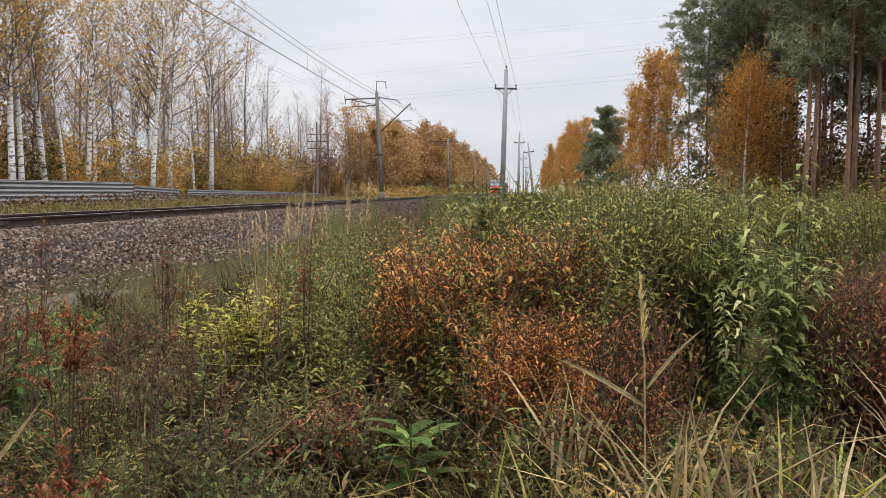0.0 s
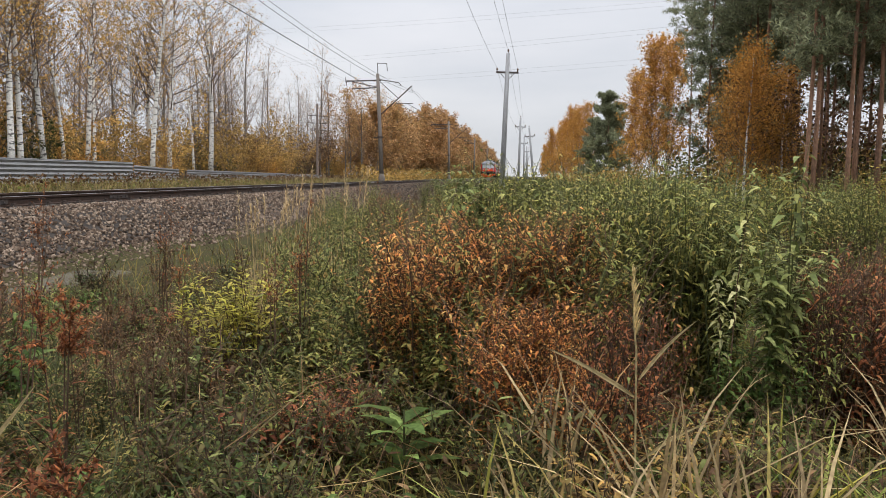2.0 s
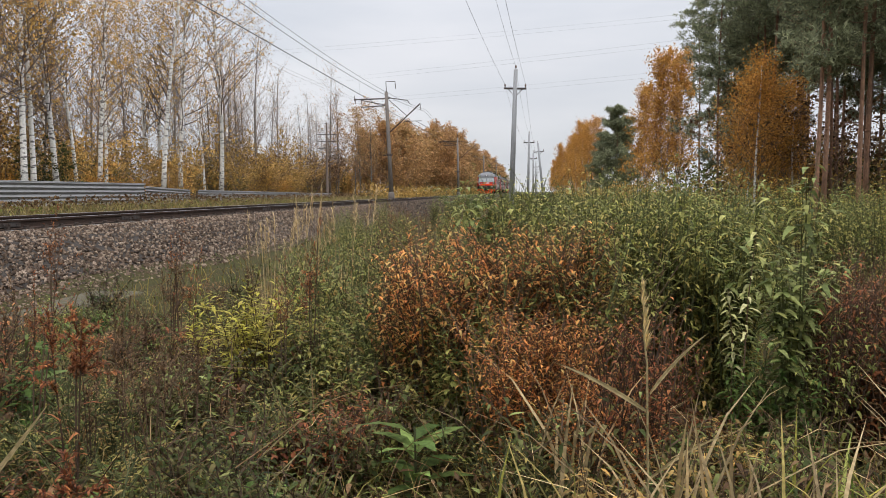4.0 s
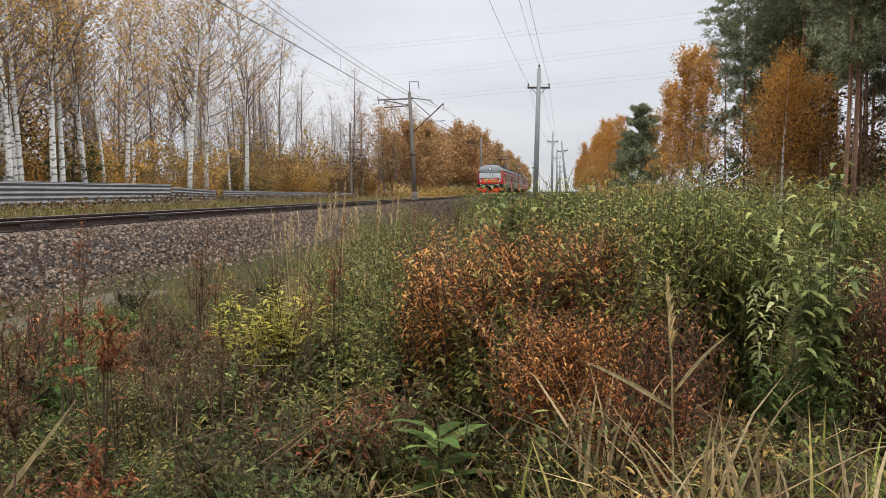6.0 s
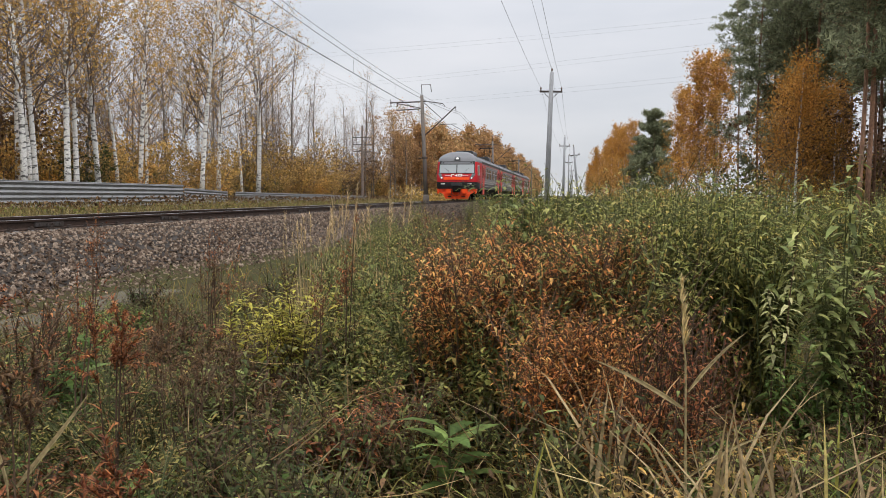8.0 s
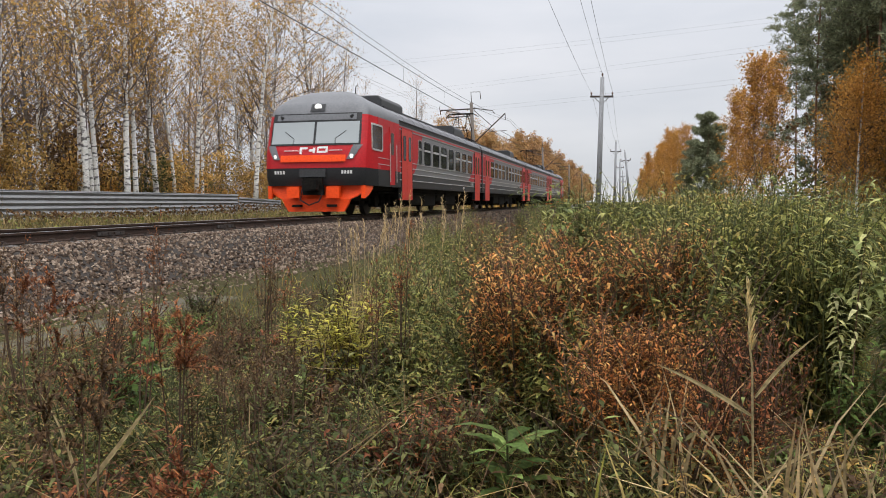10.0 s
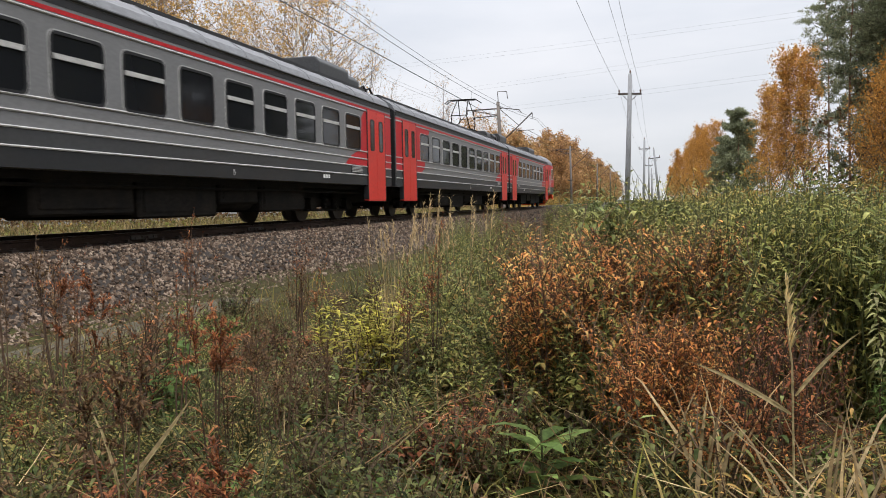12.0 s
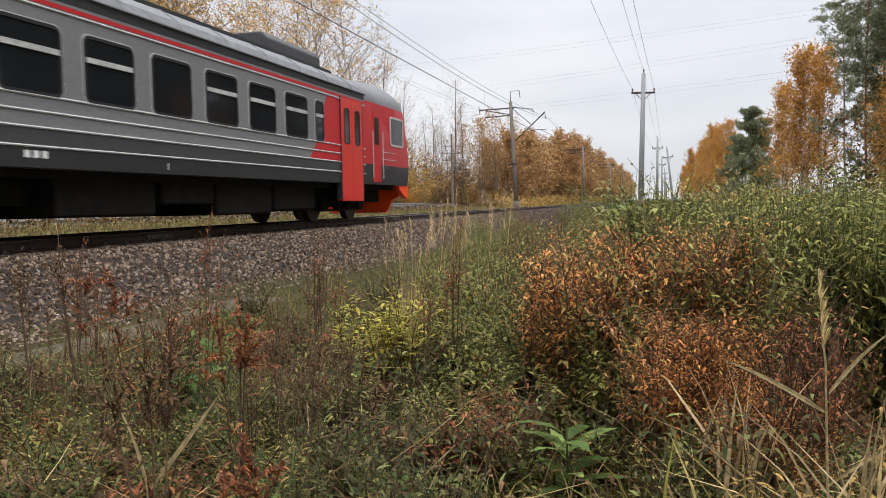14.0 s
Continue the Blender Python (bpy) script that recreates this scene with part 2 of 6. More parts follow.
# ---- mesh helpers ----
class Build:
    """Gathers vertices and faces for one mesh."""

    def __init__(self):
        self.v, self.f = [], []

    def add(self, verts, faces):
        k = len(self.v)
        self.v.extend(verts)
        self.f.extend([tuple(i + k for i in f) for f in faces])
        return self

    def box(self, x0, x1, y0, y1, z0, z1):
        v = [(x, y, z) for z in (z0, z1) for y in (y0, y1) for x in (x0, x1)]
        return self.add(v, [(0, 2, 3, 1), (4, 5, 7, 6), (0, 1, 5, 4), (2, 6, 7, 3), (0, 4, 6, 2), (1, 3, 7, 5)])

    def prism(self, outline, y0, y1, axis="y"):
        """An outline of (a, b) pushed along an axis; y: (x, z), x: (y, z), z: (x, y)."""
        n = len(outline)
        put = {"y": lambda a, b, c: (a, c, b), "x": lambda a, b, c: (c, a, b), "z": lambda a, b, c: (a, b, c)}[axis]
        v = [put(a, b, y0) for a, b in outline] + [put(a, b, y1) for a, b in outline]
        f = [(i, (i + 1) % n, n + (i + 1) % n, n + i) for i in range(n)]
        return self.add(v, f + [tuple(range(n - 1, -1, -1)), tuple(range(n, 2 * n))])

    def tube(self, pts, radii, sides=6, cap=True):
        pts = [Vector(p) for p in pts]
        if not hasattr(radii, "__len__"):
            radii = [radii] * len(pts)
        rings, last = [], None
        for i, p in enumerate(pts):
            d = (pts[min(i + 1, len(pts) - 1)] - pts[max(i - 1, 0)]).normalized()
            a = last or (Vector((1, 0, 0)) if abs(d.x) < 0.8 else Vector((0, 1, 0)))
            a = (a - d * a.dot(d)).normalized()
            last, b = a, d.cross(a)
            rings += [tuple(p + (a * math.cos(q) + b * math.sin(q)) * radii[i]) for q in (2 * math.pi * j / sides for j in range(sides))]
        f = [(i * sides + j, i * sides + (j + 1) % sides, (i + 1) * sides + (j + 1) % sides, (i + 1) * sides + j) for i in range(len(pts) - 1) for j in range(sides)]
        if cap:
            f += [tuple(range(sides - 1, -1, -1)), tuple((len(pts) - 1) * sides + j for j in range(sides))]
        return self.add(rings, f)

    def leaf(self, at, along, up, length, width, droop=0.25, fold=0.25):
        """One pointed leaf, folded on its midrib and bent down."""
        a = along.normalized()
        s = a.cross(up)
        s = s.normalized() if s.length > 1e-4 else Vector((1, 0, 0))
        u = s.cross(a)
        p = lambda t, w, h: tuple(at + a * (t * length) + s * (w * width) + u * (h * length))
        v = [p(0, 0, 0), p(0.3, 0.48, fold * 0.08), p(0.34, -0.48, fold * 0.12 - droop * 0.08), p(0.68, 0.36, -droop * 0.36), p(0.72, -0.33, -droop * 0.42 + fold * 0.06), p(1, 0, -droop)]
        return self.add(v, [(0, 2, 1), (1, 2, 4, 3), (3, 4, 5)])

    def blade(self, base, lean, height, width, bend=0.6, n=5):
        """A grass blade that arches over."""
        side = Vector((-lean.y, lean.x, 0)).normalized()
        v = []
        for i in range(n):
            t = i / (n - 1)
            c = base + Vector((0, 0, height * (t - 0.32 * bend * t * t * t))) + lean * (bend * height * t * t)
            w = width * (1 - t ** 2.2) * 0.5
            v += [tuple(c + side * w), tuple(c - side * w)] if i < n - 1 else [tuple(c)]
        f = [(2 * i, 2 * i + 1, 2 * i + 3, 2 * i + 2) for i in range(n - 2)] + [(2 * n - 4, 2 * n - 3, 2 * n - 2)]
        return self.add(v, f)

    def mesh(self, name, mat, smooth=False):
        me = bpy.data.meshes.new(name)
        me.from_pydata(self.v, [], self.f)
        me.materials.append(mat)
        if smooth:
            me.polygons.foreach_set("use_smooth", [True] * len(me.polygons))
        me.update()
        return me


def part(name, build, material, parent=None, label="", smooth=False, at=None):
    ob = new(name, build.mesh(name, material, smooth) if isinstance(build, Build) else build)
    if parent:
        ob.parent = parent
    if at is not None:
        ob.matrix_basis = at
    return tagged(ob, label)


def thing(name, label, category, group="", at=None):
    ob = tagged(new(name), label, category, group)
    if at is not None:
        ob.matrix_basis = at
    return ob


def bevel(ob, width=0.01, segments=2):
    m = ob.modifiers.new("bevel", "BEVEL")
    m.width, m.segments, m.limit_method = width, segments, "ANGLE"
    return ob

# ---- ground, embankment, track ----
rng = random.Random(7)


def lay(x, y):
    """Height of the ground."""
    n = noise.noise(Vector((x * 0.35, y * 0.35, 0.3)))
    if x > -6.4:
        h = GROUND_Z + 0.07 * n
        if x > 9:
            h += min(0.6, (x - 9) * 0.05)
        return h
    if x > -8.2:
        k = (-6.4 - x) / 1.8
        return GROUND_Z + k * 0.55 + 0.02 * n
    if x > -12.4:
        return -0.45
    if x > -14.5:
        return -0.45 - 0.25 * (-12.4 - x) / 2.1
    k = min(1.0, (-14.5 - x) / 8)
    return -0.70 + 0.45 * k + 0.05 * n


def ground_sheet():
    xs = [-2500, -900, -300, -120, -70, -45] + [-32 + 1.0 * i for i in range(17)] + [-15 + 0.5 * i for i in range(14)] + [-8 + 0.4 * i for i in range(45)] + [12, 16, 24, 40, 80, 300, 900, 2500]
    ys = [-2500, -600, -150, -60, -30, -15] + [-8 + 0.5 * i for i in range(70)] + [28 + 3 * i for i in range(20)] + [95, 120, 160, 220, 320, 500, 900, 2500]
    b = Build()
    v = [(x, y, lay(x, y)) for y in ys for x in xs]
    n = len(xs)
    b.add(v, [(j * n + i, j * n + i + 1, (j + 1) * n + i + 1, (j + 1) * n + i) for j in range(len(ys) - 1) for i in range(n - 1)])
    tagged(part("ground", b, M_EARTH, smooth=True), "dark earth covered with litter and weeds", "ground", kind="structure")


ground_sheet()
b = Build()
n_seg = 120
prof = [(-6.55, -0.97), (-6.9, -0.86), (-7.5, -0.58), (-8.1, -0.29), (-8.45, -0.21), (-11.75, -0.21), (-12.1, -0.29), (-12.9, -0.62)]
ys = [-80 + 6 * i for i in range(n_seg)]
b.add([(x + 0.08 * noise.noise(Vector((y * 0.4, x, 0))), y, z) for y in ys for x, z in prof],
      [(j * 8 + i, (j + 1) * 8 + i, (j + 1) * 8 + i + 1, j * 8 + i + 1) for j in range(n_seg - 1) for i in range(7)])
ballast_bed = tagged(part("ballast_bed", b, M_BALLAST), "grey-brown crushed stone ballast bank under the track", "ballast", kind="structure")

b = Build()
b.add([(x + 0.12 * noise.noise(Vector((y * 0.7, x * 3, 5))), y, lay(x, y) + 0.02 - (0.09 if x in (-6.72, -5.3) else 0)) for y in [3 + 0.35 * i for i in range(24)] for x in (-6.72, -6.35, -5.85, -5.3)],
      [(j * 4 + i, j * 4 + i + 1, (j + 1) * 4 + i + 1, (j + 1) * 4 + i) for j in range(23) for i in range(3)])
tagged(part("sandy_path", b, M_SAND, smooth=True), "narrow strip of bare sandy gravel below the ballast", "path", kind="structure")


def stones(count, y0, y1, power, smin, smax, seed):
    r = random.Random(seed)
    bb = Build()
    for _ in range(count):
        y = y0 + (y1 - y0) * r.random() ** power
        x = r.uniform(-9.1, -6.45)
        for (xa, za), (xb, zb) in zip(prof, prof[1:]):
            if xb <= x <= xa:
                z = za + (zb - za) * (x - xa) / (xb - xa)
                break
        else:
            z = -0.98
        if x > -6.7 and r.random() < 0.5:
            continue
        s = r.uniform(smin, smax)
        rot = Euler((r.uniform(0, 6), r.uniform(0, 6), r.uniform(0, 6))).to_matrix()
        ax = [r.uniform(0.6, 1.15) * s for _ in range(6)]
        vs = [Vector((ax[0], 0, s * r.uniform(-.4, .4))), Vector((-ax[1], s * r.uniform(-.4, .4), 0)), Vector((0, ax[2], s * r.uniform(-.4, .4))), Vector((s * r.uniform(-.4, .4), -ax[3], 0)), Vector((0, 0, ax[4] * .8)), Vector((0, 0, -ax[5] * .8))]
        c = Vector((x, y, z + s * 0.25))
        bb.add([tuple(c + rot @ q) for q in vs], [(0, 2, 4), (2, 1, 4), (1, 3, 4), (3, 0, 4), (2, 0, 5), (1, 2, 5), (3, 1, 5), (0, 3, 5)])
    return bb


def stone_material():
    m = M_STONE.copy()
    m.name = "mixed_crushed_stone"
    n, l = m.node_tree.nodes, m.node_tree.links
    geo = n.new("ShaderNodeNewGeometry")
    ramp = n.new("ShaderNodeValToRGB")
    els = ramp.color_ramp.elements
    els[0].color, els[1].color = (0.030, 0.020, 0.014, 1), (0.235, 0.18, 0.135, 1)
    e = els.new(0.5)
    e.color = (0.088, 0.058, 0.039, 1)
    l.new(geo.outputs["Random Per Island"], ramp.inputs["Fac"])
    for link in list(l):
        if link.to_node.type == "HUE_SAT" and link.to_socket.name == "Color":
            l.remove(link)
    hs = [q for q in n if q.type == "HUE_SAT"][0]
    l.new(ramp.outputs[0], hs.inputs["Color"])
    return m


M_STONES = stone_material()
tagged(part("ballast_stone", stones(26000, 3.0, 42.0, 1.25, 0.026, 0.052, 3), M_STONES), "grey and brown crushed ballast stones", "ballast", kind="stuff")
tagged(part("ballast_stone", stones(9000, 42.0, 120.0, 1.2, 0.05, 0.085, 4), M_STONES), "grey and brown crushed ballast stones", "ballast", kind="stuff")

# rails with a rusty web and a polished head
RAIL = [(-0.075, -0.18), (0.075, -0.18), (0.075, -0.165), (0.02, -0.145), (0.01, -0.05), (0.036, -0.04), (0.0365, -0.003), (-0.0365, -0.003), (-0.036, -0.04), (-0.01, -0.05), (-0.02, -0.145), (-0.075, -0.165)]
track = thing("railway_track", "single railway track on concrete sleepers, rusty rails", "track")
track["kind"] = "structure"
for sx in (-0.76, 0.76):
    rail = part("rail", Build().prism([(TRACK_X + sx + a, z) for a, z in RAIL], -80, 620), M_RAIL, track, "rust-brown rail with a bright worn head")
    part("rail_head", Build().prism([(TRACK_X + sx - 0.034, -0.003), (TRACK_X + sx + 0.034, -0.003), (TRACK_X + sx + 0.026, 0.0), (TRACK_X + sx - 0.026, 0.0)], -80, 620), M_RAILTOP, rail)
SLEEPER = Build().add([(x, y, z) for x, y, z in ((-1.35, -0.14, -0.36), (1.35, -0.14, -0.36), (1.35, 0.14, -0.36), (-1.35, 0.14, -0.36), (-1.33, -0.10, -0.185), (1.33, -0.10, -0.185), (1.33, 0.10, -0.185), (-1.33, 0.10, -0.185))],
                      [(0, 1, 5, 4), (1, 2, 6, 5), (2, 3, 7, 6), (3, 0, 4, 7), (4, 5, 6, 7)]).mesh("sleeper", M_SLEEPER)
CLIP = Build().box(-0.12, 0.12, -0.07, 0.07, -0.185, -0.15).box(-0.11, -0.05, -0.03, 0.03, -0.15, -0.12).box(0.05, 0.11, -0.03, 0.03, -0.15, -0.12).mesh("rail_clip", M_STEEL)
for i in range(120):
    y = 4 + 0.54 * i
    s = part("sleeper", SLEEPER, None, track, at=pose(TRACK_X, y, 0))
    if i < 75:
        part("rail_clip", CLIP, None, s, at=pose(0.76, 0, 0))
b = Build()
for i in range(420):
    y = 4 + 0.54 * (120 + i)
    b.box(TRACK_X - 1.33, TRACK_X + 1.33, y - 0.12, y + 0.12, -0.3, -0.185)
for i in range(1, 60):
    y = 4 - 0.54 * i
    b.box(TRACK_X - 1.33, TRACK_X + 1.33, y - 0.12, y + 0.12, -0.3, -0.185)
tagged(part("sleeper_row", b, M_SLEEPER, track), kind="stuff")
FISH = Build().box(-0.03, 0.03, -0.4, 0.4, -0.135, -0.055).box(0.03, 0.05, -0.3, -0.26, -0.115, -0.075).box(0.03, 0.05, -0.1, -0.06, -0.115, -0.075).box(0.03, 0.05, 0.06, 0.1, -0.115, -0.075).box(0.03, 0.05, 0.26, 0.3, -0.115, -0.075).mesh("fishplate", M_STEEL)
for y in (13.2, 17.6, 27.0, 38.0, 52.0):
    part("fishplate", FISH, None, track, at=pose(TRACK_X + 0.76 + 0.02, y, 0))

# ---- overhead line ----
CW_Z, ARM_Y = 6.15, 72.0
SPAN = 62.0


def mast(y, lean=0.0):
    m = thing("catenary_mast", "tapered concrete catenary mast with rusty steel brackets", "mast", "catenary masts", pose(-13.2, y, -0.5, 0, lean, 0))
    part("post", Build().tube([(0, 0, 0), (0, 0, 5), (0, 0, 10.0)], [0.21, 0.18, 0.15], 12), M_CONCRETE, m, smooth=True)
    part("footing", Build().tube([(0, 0, -0.3), (0, 0, 0.9), (0, 0, 1.0)], [0.32, 0.27, 0.2], 12), M_CONCRETE, m, "pale concrete footing", smooth=True)
    a = part("feeder_arm", Build().tube([(0.3, 0, 9.42), (-2.95, 0, 9.5)], 0.06, 4).tube([(0, 0, 8.8), (-2.4, 0, 8.78)], 0.05, 4).tube([(-0.1, 0, 8.85), (-2.3, 0, 9.4)], 0.035, 4).tube([(-2.95, 0, 9.4), (-2.95, 0, 9.85)], 0.03, 4), M_STEEL, m, "rusty steel side arm")
    for q in (-2.9, -2.3):
        part("insulator", Build().tube([(q, 0, 9.5 - 0.02 * k) for k in range(0, 21)], [0.03 + 0.05 * (k % 4 == 1) for k in range(21)], 8), M_INSUL, a)
    part("top_bracket", Build().tube([(0.02, 0, 9.9), (0.02, 0, 10.95), (0.85, 0, 10.9), (0.9, 0, 10.25)], 0.04, 5), M_STEEL, m)
    c = part("cantilever", Build().tube([(0.1, 0, 6.35), (1.5, 0, 7.5), (3.05, 0, 8.8)], 0.055, 6).tube([(0.1, 0, 9.5), (1.9, 0, 9.15), (2.1, 0, 8.85)], 0.04, 5).tube([(0.2, 0, 9.3), (1.8, 0, 7.75)], 0.035, 5).tube([(1.5, 0, 7.3), (3.1, 0, 7.25)], 0.03, 5).tube([(2.6, 0, 7.25), (3.5, 0, 6.7)], 0.02, 5).tube([(3.05, 0, 8.8), (3.08, 0, 8.2)], 0.025, 5), M_STEEL, m, "rusty tubular cantilever over the track")
    for q in ((0.2, 6.45), (1.7, 7.27)):
        part("insulator", Build().tube([(q[0] + 0.03 * k, 0, q[1] + (0.025 * k if q[0] < 1 else 0)) for k in range(13)], [0.04 + 0.05 * (k % 3 == 1) for k in range(13)], 8), M_INSUL, c)
    part("band", Build().tube([(-0.55, 0, 4.35), (0.3, 0, 4.35)], 0.05, 5).tube([(0, 0, 4.25), (0, 0, 4.45)], 0.24, 10), M_STEEL, m)
    return m


for k, lean in ((-1, 0.0), (0, -2.6), (1, -1.0), (2, 0.5), (3, -0.4)):
    mast(ARM_Y + SPAN * k, lean)


def hang(name, label, anchors, sag, radius, group="overhead wires"):
    b = Build()
    for p, q in zip(anchors, anchors[1:]):
        p, q = Vector(p), Vector(q)
        pts = []
        for i in range(13):
            t = i / 12
            c = p.lerp(q, t)
            c.z -= 4 * sag * t * (1 - t)
            pts.append(c)
        b.tube(pts, radius, 4, cap=False)
    return tagged(part(name, b, M_WIRE, smooth=True), label, "wire", group)


span_ys = [ARM_Y + SPAN * k for k in (-2, -1, 0, 1, 2, 3)]
hang("contact_wire", "dark overhead contact wire over the track", [(TRACK_X + (0.25 if i % 2 else -0.25), y, CW_Z) for i, y in enumerate(span_ys)], 0.05, 0.019)
hang("messenger_wire", "dark overhead messenger cable above the contact wire", [(TRACK_X, y, 7.75) for y in span_ys], 0.94, 0.014)
hang("messenger_wire", "second thin overhead cable beside the messenger", [(TRACK_X + 0.15, y, 7.85) for y in span_ys], 0.88, 0.011)
for q, z in ((-16.1, 8.65), (-15.5, 8.6)):
    hang("feeder_wire", "thin feeder wire on the masts' side arms", [(q, y, z) for y in span_ys], 0.5, 0.006)
b = Build()
for y0 in span_ys[:-1]:
    for i in range(1, 7):
        t = i / 7
        b.tube([(TRACK_X, y0 + SPAN * t, CW_Z - 0.04), (TRACK_X, y0 + SPAN * t, 7.75 - 3.76 * t * (1 - t))], 0.005, 3, cap=False)
tagged(part("dropper_wire", b, M_WIRE), "thin vertical droppers between the wires", "wire", kind="stuff")

# ---- roadside power line ----
POLES = [(-2.2, -6.0, 8.6), (-1.75, 54.0, 8.6), (-1.35, 113.0, 8.6), (-0.9, 168.0, 8.6), (-0.6, 225.0, 8.6), (-0.3, 285.0, 8.6)]


def power_pole(x, y, top, lean, yaw=0):
    h = top - GROUND_Z
    p = thing("power_pole", "weathered grey power pole with a short crossarm", "power pole", "roadside power poles", pose(x, y, GROUND_Z, 0, lean, yaw))
    part("post", Build().tube([(0, 0, -0.3), (0, 0, h * 0.5), (0, 0, h)], [0.19, 0.165, 0.13], 12), M_POLEWOOD, p, smooth=True)
    a = part("crossarm", Build().box(-0.75, 0.75, -0.05, 0.05, h - 1.32, h - 1.2), M_STEEL, p)
    part("brace", Build().tube([(-0.5, 0, h - 1.28), (-0.05, 0, h - 1.75)], 0.02, 4).tube([(0.5, 0, h - 1.28), (0.05, 0, h - 1.75)], 0.02, 4), M_STEEL, p)
    for q, z in ((-0.68, h - 1.2), (0.68, h - 1.2)):
        part("insulator", Build().tube([(q, 0, z), (q, 0, z + 0.08), (q, 0, z + 0.1), (q, 0, z + 0.2), (q, 0, z + 0.24)], [0.02, 0.03, 0.065, 0.05, 0.02], 8), M_INSUL, a)
    part("insulator", Build().tube([(0, 0, h), (0, 0, h + 0.1), (0, 0, h + 0.12), (0, 0, h + 0.24), (0, 0, h + 0.28)], [0.02, 0.03, 0.07, 0.05, 0.02], 8), M_INSUL, p)
    return p


for i, (x, y, top) in enumerate(POLES):
    power_pole(x, y, top, (0, 1.6, 0.8, -0.5, 0.3, 0)[i])
pole3 = power_pole(0.9, 118.0, 7.6, -6.0)
tagged(pole3, "leaning grey power pole propped beside the line")
for dx, dz in ((-0.68, -0.98), (0.0, 0.26), (0.68, -0.98)):
    hang("power_wire", "thin power wire between the roadside poles", [(x + dx + (0.24 if i == 1 else 0), y, top + dz) for i, (x, y, top) in enumerate(POLES)], 0.55, 0.007, "roadside wires")

# high-voltage lines that cross the sky
for (xa, ya), (xb, yb), z in (((-0.303, 0.182), (0.181, 0.213), 22.0), ((-0.355, 0.137), (0.148, 0.180), 18.0), ((-0.326, 0.111), (0.126, 0.143), 14.5)):
    for k, dz in enumerate((0.0, -0.55)):
        p, q = [Vector((a * (z - EYE_Z) / c, (z - EYE_Z) / c, z + dz)) for a, c in ((xa, ya), (xb, yb))]
        d = q - p
        hang("transmission_wire", "thin high-voltage wire crossing high over the railway", [p - d * 1.2, p - d * 0.1, q + d * 0.1, q + d * 1.5], 0.25, 0.0055, "transmission wires")

# far wooden line pole beyond the track
p = thing("lattice_pole", "dark distant pole with three short crossarms", "power pole", at=pose(-26.7, 100, -0.5))
part("post", Build().tube([(0, 0, 0), (0, 0, 9.8)], [0.2, 0.12], 8), M_TWIG, p)
for z in (8.3, 7.4, 6.5):
    part("crossarm", Build().tube([(-1.2, 0, z), (1.2, 0, z - 0.05)], 0.05, 4), M_STEEL, p)


# ---- corrugated fence ----
def fence_panel(y0, y1, top0, top1, label):
    f = thing("sheet_fence", label, "fence", "corrugated fence sections", pose(-24.0, 0, 0))
    rows = 26
    bb = Build()
    for y, t in ((y0, top0), (y1, top1)):
        for i in range(rows + 1):
            k = i / rows
            bb.v.append((0.035 * math.sin(i * math.pi / 2), y, -0.45 + (t + 0.45) * k))
    for i in range(rows):
        bb.f.append((i, rows + 1 + i, rows + 2 + i, i + 1))
    ob = part("sheet", bb, M_FENCE, f, "ribbed grey sheet metal")
    s = ob.modifiers.new("thick", "SOLIDIFY")
    s.thickness = 0.004
    n = max(2, int((y1 - y0) / 3))
    for i in range(n + 1):
        y = y0 + (y1 - y0) * i / n
        part("fence_post", Build().box(-0.12, -0.05, y - 0.03, y + 0.03, -0.5, top0 + (top1 - top0) * i / n - 0.03), M_STEEL, f)
    part("top_rail", Build().tube([(0.0, y0, top0 + 0.01), (0.0, y1, top1 + 0.01)], 0.025, 5), M_FENCE, f)
    return f


fence_panel(8, 27, 1.02, 1.02, "long grey corrugated sheet-metal fence")
fence_panel(27.02, 46.8, 1.02, 1.0, "long grey corrugated sheet-metal fence")
fence_panel(46.9, 53.3, 0.83, 0.62, "sagging end of the corrugated metal fence")
fence_panel(54.6, 92, 0.62, 0.3, "low far stretch of the corrugated metal fence")

# ---- trees ----
def unit(r):
    while True:
        v = Vector((r.uniform(-1, 1), r.uniform(-1, 1), r.uniform(-1, 1)))
        if 0.05 < v.length < 1:
            return v.normalized()


def clump(b, r, c, size):
    """A small ragged spray of leaves: a bent four-sided flake."""
    a, s = unit(r), unit(r)
    s = (s - a * s.dot(a)).normalized()
    n = a.cross(s)
    w, h = size * r.uniform(0.5, 1.0), size * r.uniform(0.7, 1.3)
    b.add([tuple(c - a * h * 0.5), tuple(c + s * w * 0.45 + n * h * 0.15), tuple(c + a * h * 0.55), tuple(c - s * w * 0.45 + n * h * 0.12)], [(0, 1, 2), (0, 2, 3)])


